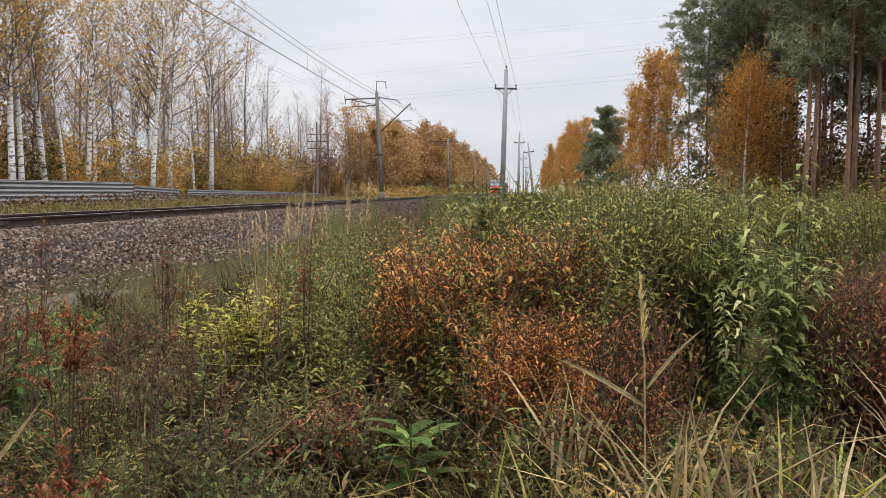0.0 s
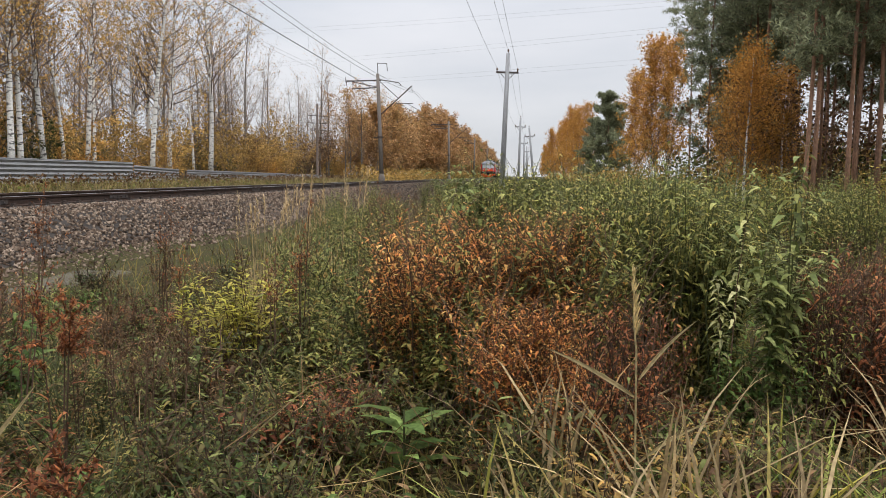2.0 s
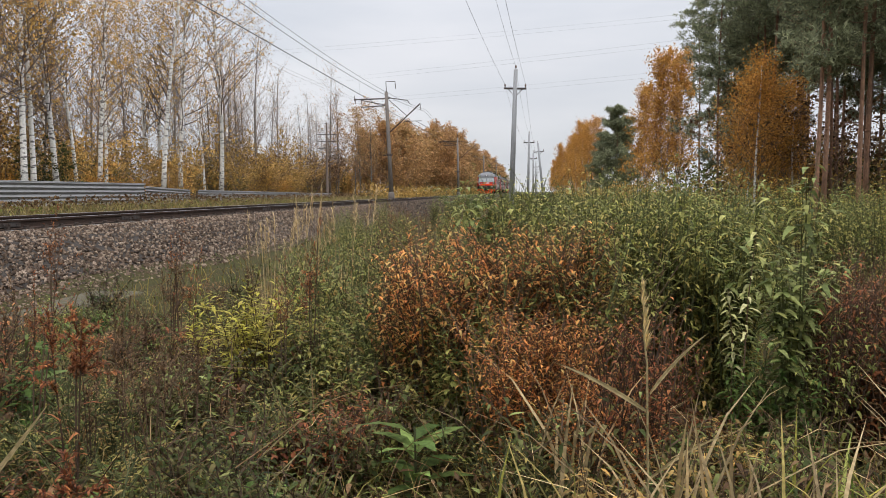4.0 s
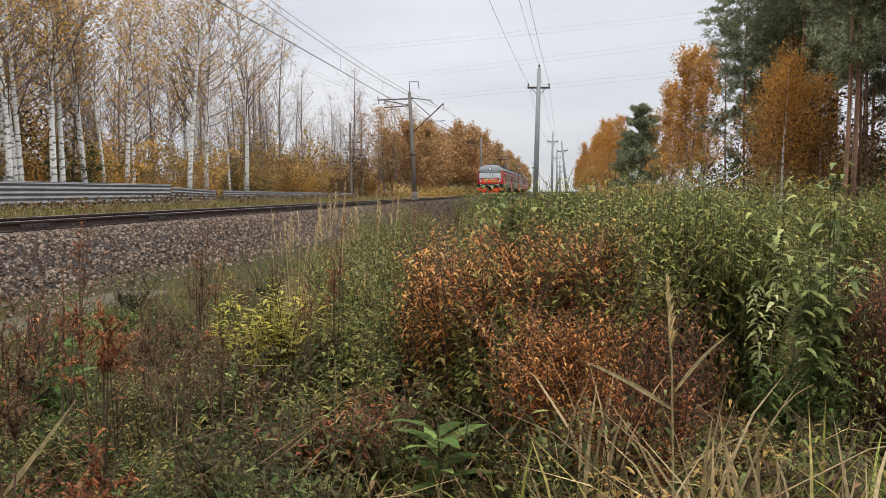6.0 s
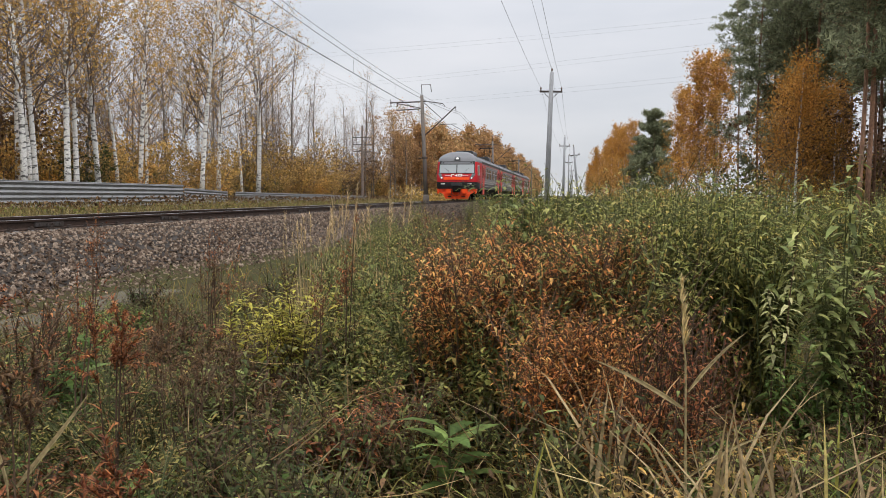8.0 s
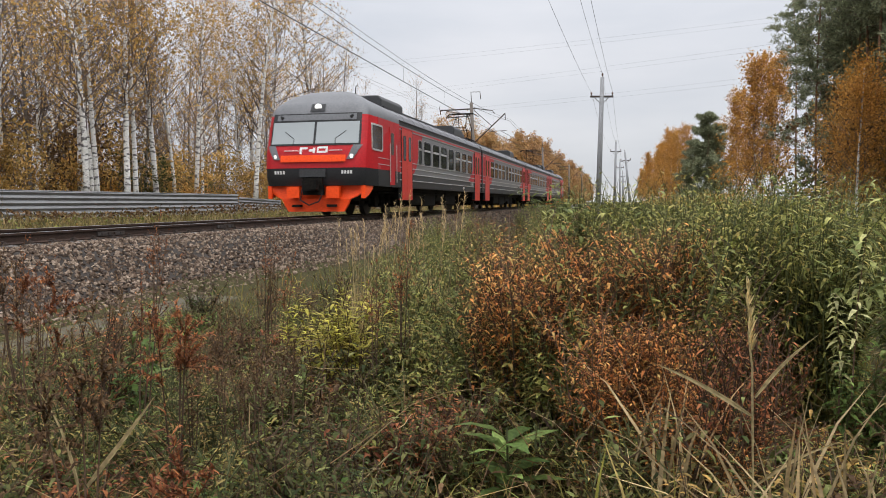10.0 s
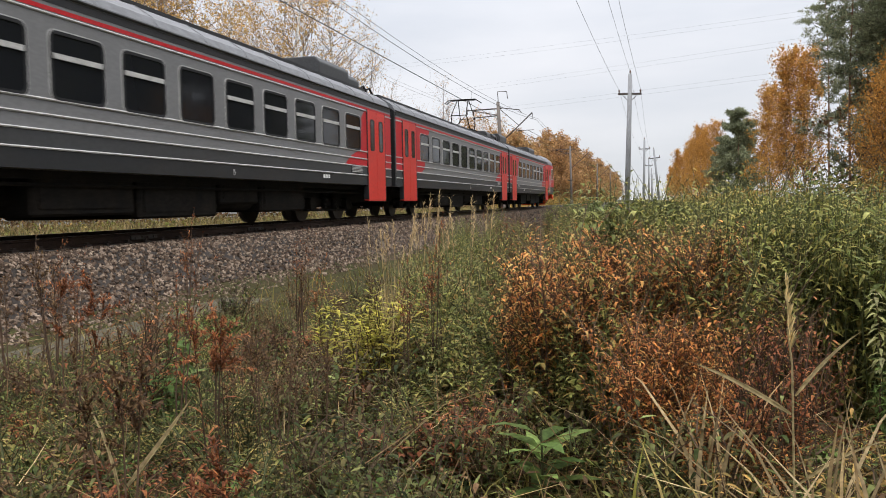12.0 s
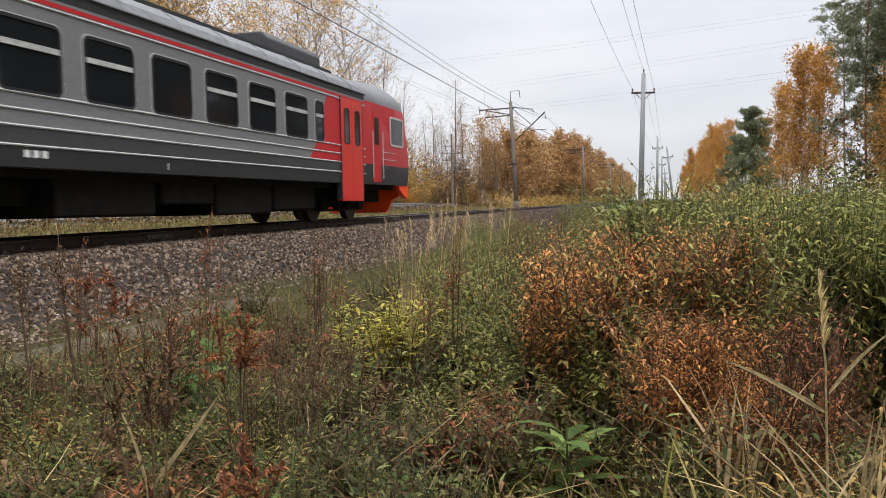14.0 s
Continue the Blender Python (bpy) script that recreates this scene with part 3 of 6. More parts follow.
def bough(b, r, p, d, length, radius, twigs, tips, sides=3, rise=0.25, wander=0.25):
    """A limb that bends upwards, with side twigs; notes the places for leaves in tips."""
    pts, q = [p], p.copy()
    n = 4
    for i in range(n):
        d = (d + Vector((0, 0, rise * 0.5)) + unit(r) * wander).normalized()
        q = q + d * (length / n)
        pts.append(q)
        tips.append(q)
    b.tube(pts, [radius * (1 - 0.8 * i / n) for i in range(n + 1)], sides, cap=False)
    for _ in range(twigs):
        k = r.randint(1, n)
        e = (d * 0.6 + unit(r) * 0.8 + Vector((0, 0, 0.25))).normalized()
        l = length * r.uniform(0.2, 0.45)
        m = pts[k] + e * l * 0.55 + unit(r) * l * 0.1
        f = pts[k] + e * l
        b.tube([pts[k], m, f], [radius * 0.35, radius * 0.22, radius * 0.08], 3, cap=False)
        tips.extend((m, f))


def trunk_line(r, h, bend):
    a, c = r.uniform(-1, 1) * bend, r.uniform(-1, 1) * bend
    k1, k2 = r.uniform(0, 6), r.uniform(0, 6)
    f = lambda t: Vector((a * t * t * h + 0.012 * h * math.sin(k1 + 5 * t) * t, c * t * t * h + 0.012 * h * math.sin(k2 + 4 * t) * t, h * t))
    return f


def broadleaf(name, label, h, seed, bark, foliage, leaves, leaf, base=0.3, limbs=36, reach=0.16, radius=0.0095, twigs=5, spread=0.35, steep=0.9, clear=0.0, group="", bend=0.05, twig_mat=None, top_only=0.0):
    r = random.Random(seed)
    t_ = thing(name, label, "tree", group)
    line = trunk_line(r, h, bend)
    b = Build()
    n = 9
    rad = h * radius
    b.tube([line(i / n) for i in range(n + 1)], [rad * (1.25 if i == 0 else 1) * (1 - 0.9 * i / n) + 0.008 for i in range(n + 1)], 8)
    part("trunk", b, bark, t_, smooth=True)
    b, tips = Build(), []
    for i in range(limbs):
        k = base + (0.97 - base) * (i + r.random()) / limbs
        ang = r.uniform(0, 2 * math.pi)
        d = Vector((math.cos(ang), math.sin(ang), steep * r.uniform(0.6, 1.5)))
        ln = h * reach * (1.15 - 0.75 * k) * r.uniform(0.6, 1.3)
        bough(b, r, line(k), d.normalized(), ln, max(0.008, rad * 0.32 * (1.1 - k)), twigs, tips)
    tagged(part("limb", b, twig_mat or bark, t_), kind="stuff")
    b = Build()
    for _ in range(leaves):
        c = r.choice(tips)
        if c.z < clear * h or c.z < top_only * h * r.random():
            continue
        clump(b, r, c + unit(r) * r.random() * spread, leaf * r.uniform(0.6, 1.3))
    if b.v:
        tagged(part("crown", b, foliage, t_), kind="stuff")
    return t_


def needles(b, r, c, size, out):
    for _ in range(9):
        d = (unit(r) + out * 0.5 + Vector((0, 0, 0.35))).normalized()
        s = d.cross(unit(r)).normalized() * size * 0.11
        o = c + unit(r) * size * 0.45
        b.add([tuple(o - s), tuple(o + s), tuple(o + d * size)], [(0, 1, 2)])


def pine(h, seed, base, clumps, label, group="pines", reach=0.135, tuft=(0.16, 0.34), bare=9):
    """A pine: flat boughs in tiers, each ending in fans of needle tufts, over a clear trunk with dead snags."""
    r = random.Random(seed)
    t_ = thing("pine_tree", label, "tree", group)
    line = trunk_line(r, h, 0.015)
    rad = h * 0.0051
    part("trunk", Build().tube([line(i / 8) for i in range(9)], [rad * (1.2 if i == 0 else 1) * (1 - 0.75 * i / 8) for i in range(9)], 10), M_PINEBARK, t_, smooth=True)
    b, tips = Build(), []
    boughs = 44
    for i in range(boughs):
        k = base + (0.99 - base) * (i + r.random()) / boughs
        ang = r.uniform(0, 6.283)
        d = Vector((math.cos(ang), math.sin(ang), r.uniform(-0.12, 0.3)))
        grow = min(1.0, (k - base) * 5 + 0.45) * (1.15 - 0.85 * ((k - base) / (1 - base)) ** 1.4)
        bough(b, r, line(k), d.normalized(), h * reach * grow * r.uniform(0.55, 1.35), max(0.012, rad * 0.24), 9, tips, 4, 0.12, 0.24)
    for i in range(bare):
        k = r.uniform(base * 0.45, base)
        ang = r.uniform(0, 6.283)
        bough(b, r, line(k), Vector((math.cos(ang), math.sin(ang), -0.1)), h * 0.05 * r.uniform(0.5, 1.4), 0.018, 2, [], 3, -0.1, 0.25)
    tagged(part("limb", b, M_PINEBARK if seed % 2 else M_TWIG, t_), kind="stuff")
    b = Build()
    for _ in range(clumps):
        c = r.choice(tips)
        w = unit(r) * r.random()
        w.z *= 0.45
        needles(b, r, c + w * 0.5, r.uniform(*tuft), Vector((c.x, c.y, 0)).normalized() if c.x or c.y else Vector((0, 0, 1)))
    tagged(part("crown", b, L_PINE, t_), kind="stuff")
    return t_


def shrub(name, label, h, seed, foliage, count, leaf, group, wide=0.5):
    r = random.Random(seed)
    t_ = thing(name, label, "shrub", group)
    b, tips = Build(), []
    for _ in range(9):
        ang = r.uniform(0, 6.283)
        d = Vector((math.cos(ang) * wide, math.sin(ang) * wide, 1)).normalized()
        bough(b, r, Vector((0, 0, 0)), d, h * r.uniform(0.7, 1.05), 0.02, 6, tips, 3, 0.2, 0.2)
    tagged(part("stem", b, M_TWIG, t_), kind="stuff")
    b = Build()
    for _ in range(count):
        clump(b, r, r.choice(tips) + unit(r) * r.random() * h * 0.12, leaf * r.uniform(0.6, 1.3))
    tagged(part("crown", b, foliage, t_), kind="stuff")
    return t_


def thicket(mat, count, where, height, label, seed):
    """Far low growth, past telling apart."""
    r = random.Random(seed)
    b = Build()
    for _ in range(count):
        x, y = where(r)
        top = height * (0.6 + 0.4 * noise.noise(Vector((x * 0.25, y * 0.12, seed)))) * r.random() ** 0.8
        clump(b, r, Vector((x, y, lay(x, y) + top)), r.uniform(0.18, 0.36) * min(1, 0.3 + 0.25 * height))
    return tagged(part("thicket", b, mat), label, "thicket", kind="stuff")


def plant_out(protos, spots, r, lo=0.85, hi=1.15, sink=0.05, lean=2.0):
    """Sets things out over spots (x, y); the first ones are the originals."""
    used = set()
    for i, (x, y) in enumerate(spots):
        k = r.randrange(len(protos))
        s = r.uniform(lo, hi)
        m = pose(x, y, lay(x, y) - sink, r.uniform(-lean, lean), r.uniform(-lean, lean), r.uniform(0, 360)) @ Matrix.Scale(s, 4)
        if k in used:
            copy_thing(protos[k], m)
        else:
            protos[k].matrix_basis = m
            used.add(k)
    for k, p_ in enumerate(protos):
        if k not in used:
            for o in [*p_.children_recursive, p_]:
                bpy.data.objects.remove(o)


R = random.Random(21)
birches = [broadleaf("birch_tree", "tall slender birch with white bark and sparse yellow leaves", h, 100 + i, M_BIRCH, L_YELLOW, n, 0.135, base=0.25, limbs=48, reach=0.28, group="birches beyond the track", twig_mat=M_TWIG, radius=0.0088, steep=0.7, twigs=7, spread=0.5, bend=0.1)
           for i, (h, n) in enumerate(((17.5, 3600), (16.0, 2000), (18.5, 4200), (15.5, 1200), (19.0, 2900)))]
aspens = [broadleaf("bare_tree", "nearly bare grey tree with fine upright branches", h, 140 + i, M_ASPEN, L_RUSTWOOD, n, 0.12, base=0.15, limbs=46, reach=0.31, group="bare trees beyond the track", twig_mat=M_TWIG, radius=0.0072, steep=1.3, twigs=8, bend=0.08)
          for i, (h, n) in enumerate(((14.5, 420), (12.5, 160), (15.5, 560), (11.5, 1100)))]
rusts = [broadleaf("autumn_tree", "dense round-headed tree in orange-brown autumn leaf", h, 160 + i, M_ASPEN, L_RUSTWOOD, 6500, 0.34, base=0.06, limbs=54, reach=0.34, group="autumn trees along the railway", spread=0.85, radius=0.009, twigs=5, steep=0.75)
         for i, h in enumerate((13.0, 12.0, 14.0))]
thin_rusts = [broadleaf("thinning_tree", "tall grey tree with thinning orange-brown leaves", h, 170 + i, M_ASPEN, L_RUSTWOOD, 1500, 0.2, base=0.15, limbs=50, reach=0.30, group="thinning trees along the railway", spread=0.7, radius=0.008, twigs=8, steep=1.0, twig_mat=M_TWIG)
              for i, h in enumerate((13.5, 12.2))]
oranges = [broadleaf("orange_birch", "birch in full orange autumn leaf at the wood's edge", h, 180 + i, M_BIRCH, L_ORANGE, n, lf, base=0.08, limbs=70, reach=rc, group="orange birches by the pines", spread=0.5, twig_mat=M_TWIG, twigs=6, steep=1.1)
           for i, (h, n, lf, rc) in enumerate(((13.0, 13000, 0.145, 0.24), (12.4, 13000, 0.145, 0.25), (7.2, 8000, 0.095, 0.34), (6.6, 7600, 0.095, 0.34)))]
pines = [pine(h, 200 + i, base, n, "tall pine with an orange trunk and dark green crown") for i, (h, base, n) in enumerate(((21, 0.45, 1900), (19, 0.38, 2000), (22, 0.5, 1800), (18, 0.3, 2200)))]
edge_pines = [pine(h, 240 + i, base, n, "tall pine at the wood's edge, dark green boughs reaching low", "edge pines", 0.125, (0.2, 0.4), 4) for i, (h, base, n) in enumerate(((20, 0.2, 1700), (18.5, 0.15, 1700)))]
low_shrubs = [shrub("autumn_shrub", "yellow and orange undergrowth shrub at the wood's edge", h, 220 + i, mat, 1500, 0.14, "undergrowth shrubs", 0.6) for i, (h, mat) in enumerate(((3.8, L_OCHRE), (2.8, L_YELLOW), (4.4, L_OCHRE), (2.4, L_ORANGE), (3.2, L_DARKMIX), (4.0, L_DRY)))]

# wood beyond the track
EDGE_BIRCHES = [(-26.6, 35.6), (-26.9, 36.9), (-27.6, 37.6), (-26.3, 38.6), (-27.0, 40.4), (-26.5, 41.8), (-27.4, 45.2), (-28.2, 49.0), (-26.8, 55.0), (-27.6, 59.5), (-26.8, 65.6), (-28.0, 31.0), (-27.0, 27.5), (-27.6, 24.0)]
spots = list(EDGE_BIRCHES)
while len(spots) < 46:
    x = -29.5 - 20 * R.random() ** 1.4
    y = R.uniform(8, 76)
    if all((x - a) ** 2 + (y - c) ** 2 > 3.0 for a, c in spots):
        spots.append((x, y))
plant_out(birches, spots, R, 0.9, 1.12, lean=3.5)
plant_out(aspens, [(-28.5 - 22 * R.random() ** 1.2, R.uniform(16, 96)) for _ in range(40)] + [(-28 - 20 * R.random(), R.uniform(84, 150)) for _ in range(20)], R)
plant_out(low_shrubs, [(-27.4 - 20 * R.random() ** 1.4, R.uniform(10, 140)) for _ in range(200)] + [(13.5 + 14 * R.random(), R.uniform(40, 62)) for _ in range(8)], R, 0.75, 1.35)
thicket(L_OCHRE, 16000, lambda r: (-15.5 - 7 * r.random(), r.uniform(96, 340)), 3.0, "ochre thicket below the autumn trees", 71)
thicket(L_OCHRE, 12000, lambda r: (6.0 + 8 * r.random(), r.uniform(62, 330)), 3.2, "ochre thicket at the foot of the orange birches", 72)
thicket(L_DARKMIX, 7000, lambda r: (-5.5 + 11 * r.random(), r.uniform(40, 260)), 1.5, "rough green and brown scrub along the line", 73)
thicket(L_DRY, 15000, lambda r: (-34 - 34 * r.random(), r.uniform(10, 190)), 4.2, "brown thicket deep in the wood", 74)
thicket(L_OCHRE, 7000, lambda r: (-34 - 30 * r.random(), r.uniform(10, 190)), 3.6, "ochre thicket deep in the wood", 79)
# rusty trees along the far side of the railway
plant_out(rusts, [(-17.0 - 8 * R.random() ** 1.5 - 3.5 * (y < 150), y) for y in [150 + 264 * (i / 72) ** 1.2 for i in range(72)]], R, 0.84, 1.02)
for i in range(13):
    copy_thing(rusts[i % 3], pose(-19.5 - 6 * R.random() ** 1.5, 113 + 2.8 * i, -0.4, 0, 0, 77 * i) @ Matrix.Scale(R.uniform(0.72, 0.88), 4))
plant_out(thin_rusts, [(-22.6, 108), (-24.6, 110), (-21.4, 114), (-25.8, 112), (-23.2, 119), (-27.2, 108), (-20.2, 121)], R, 0.85, 1.0)
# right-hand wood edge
# tall dark leaf masses stand in for the shade inside the pine wood
thicket(L_DARKMIX, 9000, lambda r: (12.5 + 22 * r.random(), r.uniform(46, 90)), 6.0, "dark leaf mass standing in for the shaded inside of the pine wood", 77)
thicket(L_DRY, 9000, lambda r: (15 + 22 * r.random(), r.uniform(44, 84)), 8.0, "brown leaf mass standing in for the shade between the pines", 80)
thicket(L_OCHRE, 1500, lambda r: (11 + 12 * r.random(), r.uniform(44, 64)), 3.6, "ochre undergrowth below the pines", 78)
plant_out(oranges[:2], [(11.0, 74), (12.9, 77), (12.4, 96), (9.6, 134), (8.8, 143), (8.2, 152), (9.4, 158), (7.8, 168), (9.0, 180), (7.6, 192), (8.4, 206), (7.4, 224), (8.2, 240), (7.4, 262), (8.2, 284), (7.6, 310), (7.4, 345), (7.6, 385), (7.4, 430)], R, 0.98, 1.1)
plant_out(oranges[2:], [(10.9, 42), (12.0, 44.5), (13.2, 43.5), (11.8, 47)], R, 0.9, 1.1)
pine_spots = [(10.85, 33), (11.25, 33.3), (12.45, 33.0), (12.95, 33.6), (13.7, 33.2), (14.8, 55), (15.0, 60), (16.5, 53), (18, 58), (15.2, 44), (17.0, 40), (15.6, 38), (18.2, 47), (20, 52), (19.0, 38), (21.5, 43), (16.4, 35), (18.0, 34), (20.5, 35), (23, 39), (22.5, 50), (25, 46), (17, 68), (20, 64), (23, 60), (26, 55), (16, 82), (20, 78), (24, 72), (28, 66), (17.5, 49), (19.5, 56), (22, 55), (24, 52), (27, 48), (26, 42), (15.8, 50), (29, 58), (31, 50), (16.2, 46), (19.6, 45), (21.0, 48), (23.6, 44), (14.4, 52)]
# unseen pines added beside and behind the camera; they darken the train windows' reflections
pine_spots += [(17 + 14 * R.random(), -34 + 58 * R.random()) for _ in range(30)]
plant_out(pines, pine_spots, R, 0.94, 1.12, lean=1.0)
plant_out(edge_pines, [(13.0, 60), (15.4, 66.5), (14.7, 57.5), (16.0, 63), (17.2, 60.5), (18.2, 65)], R, 0.92, 1.05, lean=1.0)
low_pine = pine(13.4, 309, 0.06, 3600, "smaller dark pine standing among the orange birches", "low pines", 0.20, (0.25, 0.5), 0)
plant_out([low_pine], [(10.9, 114)], R, 1.0, 1.0, lean=1.0)
copy_thing(low_pine, pose(9.6, 121, -0.3, 0, 0, 130) @ Matrix.Scale(0.72, 4))
copy_thing(low_pine, pose(12.6, 117, -0.3, 0, 0, 220) @ Matrix.Scale(0.86, 4))

# ---- undergrowth ----
def herb(name, label, category, group, h, stems, spread, per_stem, ll, lw, foliage, stem_mat, seed, start=0.15, droop=0.35, tuft=0.0, bare_top=0.0, branch=0):
    """A leafy weed: several upright stems with leaves spiralling up them."""
    r = random.Random(seed)
    t_ = thing(name, label, category, group)
    sb, fb = Build(), Build()
    for _ in range(stems):
        a = r.uniform(0, 6.283)
        o = Vector((math.cos(a), math.sin(a), 0)) * spread * 0.35 * r.random()
        lean = Vector((math.cos(a), math.sin(a), 0)) * spread * r.uniform(0.2, 1.0)
        hh = h * r.uniform(0.65, 1.05)
        f = lambda t: o + lean * t * t + Vector((0.02 * math.sin(9 * t + a), 0.02 * math.cos(7 * t + a), hh * t))
        sb.tube([f(0), f(0.35), f(0.7), f(1)], [0.004 * h + 0.001, 0.003 * h + 0.001, 0.002 * h + 0.001, 0.001], 4, cap=False)
        axes = [(f, start, per_stem, 1.0)]
        for _ in range(branch):
            k = r.uniform(0.35, 0.85)
            e = Vector((r.uniform(-1, 1), r.uniform(-1, 1), 0.9)).normalized() * hh * r.uniform(0.18, 0.35)
            g = lambda t, k=k, e=e: f(k) + e * t
            sb.tube([g(0), g(1)], [0.003, 0.001], 3, cap=False)
            axes.append((g, 0.1, max(3, per_stem // 3), 0.8))
        for g, s0, n, size in axes:
            ang = r.uniform(0, 6)
            for i in range(n):
                t = s0 + (1 - bare_top - s0) * (i + 0.5 * r.random()) / n
                ang += 2.4 + r.uniform(-0.4, 0.4)
                up = r.uniform(-0.15, 0.5) + tuft * t
                d = Vector((math.cos(ang), math.sin(ang), up)).normalized()
                k = size * r.uniform(0.6, 1.2) * (1.1 - 0.45 * t)
                fb.leaf(g(t), d, Vector((0, 0, 1)), ll * k, lw * k, droop * r.uniform(0.4, 1.6), r.uniform(0.1, 0.5))
    tagged(part("stem", sb, stem_mat, t_), kind="stuff")
    tagged(part("foliage", fb, foliage, t_), kind="stuff")
    return t_


def grass(name, label, group, h, blades, spread, width, foliage, seed, bend=0.6, plume=False):
    r = random.Random(seed)
    t_ = thing(name, label, "grass", group)
    b = Build()
    for _ in range(blades):
        a, q = r.uniform(0, 6.283), r.uniform(0, 6.283)
        o = Vector((math.cos(q), math.sin(q), 0)) * spread * r.random() ** 0.7
        b.blade(o, Vector((math.cos(a), math.sin(a), 0)), h * r.uniform(0.45, 1.1), width * r.uniform(0.6, 1.2), bend * r.uniform(0.2, 1.5))
    tagged(part("blade", b, foliage, t_), kind="stuff")
    if plume:
        c, s = Build(), Build()
        for _ in range(plume):
            a = r.uniform(0, 6.283)
            o = Vector((math.cos(a), math.sin(a), 0)) * spread * r.random()
            tip = o + Vector((math.cos(a) * 0.12, math.sin(a) * 0.12, h * r.uniform(1.05, 1.4)))
            s.tube([o, o.lerp(tip, 0.5) + Vector((0.01, 0, 0.02)), tip], [0.003, 0.0025, 0.001], 3, cap=False)
            for _ in range(46):
                k = r.uniform(0.78, 1.0)
                d = (unit(r) * 0.5 + Vector((math.cos(a) * 0.2, math.sin(a) * 0.2, 0.9))).normalized()
                c.leaf(o.lerp(tip, k), d, Vector((0, 0, 1)), 0.055 * r.uniform(0.5, 1.2), 0.006, 0.3)
        tagged(part("stalk", s, L_STRAW, t_), kind="stuff")
        tagged(part("plume", c, L_STRAW, t_, "pale feathery seed head"), kind="stuff")
    return t_


def dry_stalk(h, seed, plume):
    """A dead brown weed with a branching, fuzzy head."""
    r = random.Random(seed)
    t_ = thing("dry_weed", "dead brown weed stalk with a fuzzy seed head", "weed", "dead weed stalks")
    b, c = Build(), Build()
    for _ in range(3):
        a = r.uniform(0, 6.283)
        top = Vector((math.cos(a) * 0.16 * r.random(), math.sin(a) * 0.16 * r.random(), h * r.uniform(0.7, 1.05)))
        b.tube([Vector((0, 0, 0)), top * 0.5 + Vector((0.015, 0.01, 0)), top], [0.006, 0.004, 0.0015], 4, cap=False)
        for i in range(14):
            k = r.uniform(0.3 if i < 5 else 0.72, 1.0)
            d = (unit(r) * 0.8 + Vector((0, 0, 0.7))).normalized()
            l = r.uniform(0.05, 0.15)
            p = top * k
            b.tube([p, p + d * l], [0.002, 0.001], 3, cap=False)
            for _ in range(plume if k > 0.7 else 3):
                c.leaf(p + d * l * r.random(), (unit(r) + d).normalized(), Vector((0, 0, 1)), r.uniform(0.012, 0.03), 0.008, 0.2)
            if k < 0.7:
                c.leaf(p, d, Vector((0, 0, 1)), 0.07, 0.018, 0.9)
    tagged(part("stem", b, M_STEM, t_), kind="stuff")
    tagged(part("seed_head", c, L_RED if seed % 4 == 0 else L_DRY, t_), kind="stuff")
    return t_


def rosette(h, seed):
    r = random.Random(seed)
    t_ = thing("broad_leaved_plant", "fresh green rosette of broad pointed leaves", "plant", "green rosettes")
    b = Build()
    for i in range(15):
        a = i * 2.4 + r.uniform(-0.3, 0.3)
        d = Vector((math.cos(a), math.sin(a), r.uniform(0.25, 0.9)))
        b.leaf(Vector((0, 0, h * (0.35 + 0.04 * i))), d, Vector((0, 0, 1)), r.uniform(0.16, 0.24), r.uniform(0.055, 0.085), 0.35, 0.35)
    tagged(part("foliage", b, L_LUSH, t_), kind="stuff")
    part("stem", Build().tube([(0, 0, -0.05), (0, 0, h)], [0.008, 0.004], 5), M_STEM_GREEN, t_)
    return t_


def fan(count, a0, a1, y0, y1, r, power=1.0):
    """Spots in the wedge x = a * y between a0 and a1, from y0 to y1."""
    out = []
    for _ in range(count):
        y = y0 + (y1 - y0) * r.random() ** power
        x = r.uniform(a0, a1) * y
        if x > -4.9:
            out.append((x, y))
    return out


Q = random.Random(5)


ROSETTES = [(-0.50, 3.45), (-2.95, 4.3), (-1.75, 2.75), (-1.2, 2.6), (-0.95, 4.4), (-2.4, 3.1)]


def clear_of(spots):
    return [(x, y) for x, y in spots if all(abs(x - a * y / c) > 0.42 or y > c + 0.1 for a, c in ROSETTES[:1])]


def strip(count, x0, x1, y0, y1):
    spots = [(Q.uniform(x0, x1), y0 + (y1 - y0) * Q.random() ** 1.3) for _ in range(count)]
    return [(x, y) for x, y in spots if x > -0.27 * y or y > 24]


tall = [herb("willowherb_clump", "tall green weed clump with narrow yellowing leaves", "weed", "tall green weeds", h, 15, 0.30, 46, 0.115, 0.032, L_TALL, M_STEM_GREEN, 400 + i, 0.08, 0.45) for i, h in enumerate((1.7, 1.55, 1.8))]
bushy = [herb("leafy_bush", "dense green bush with small pointed leaves", "bush", "green bushes", h, 14, 0.38, 26, 0.085, 0.034, L_TALL, M_STEM_GREEN, 410 + i, 0.1, 0.4, branch=7) for i, h in enumerate((1.65, 1.8))]
willow = [herb("willow_sapling", "young willow with broad grey-green leaves", "sapling", "willow saplings", h, 8, 0.28, 28, 0.14, 0.052, L_WILLOW, M_STEM_GREEN, 420 + i, 0.06, 0.45, branch=4) for i, h in enumerate((1.75, 1.6))]
rust = [herb("rust_bush", "rust-orange bush of withering leaves", "bush", "rusty bushes", h, 13, 0.34, 26, 0.064, 0.023, m, M_STEM, 430 + i, 0.06, 0.45, branch=10) for i, (h, m) in enumerate(((1.2, L_RUST), (1.0, L_RUST), (1.3, L_RUST), (1.15, L_RUST), (1.05, L_WEED)))]
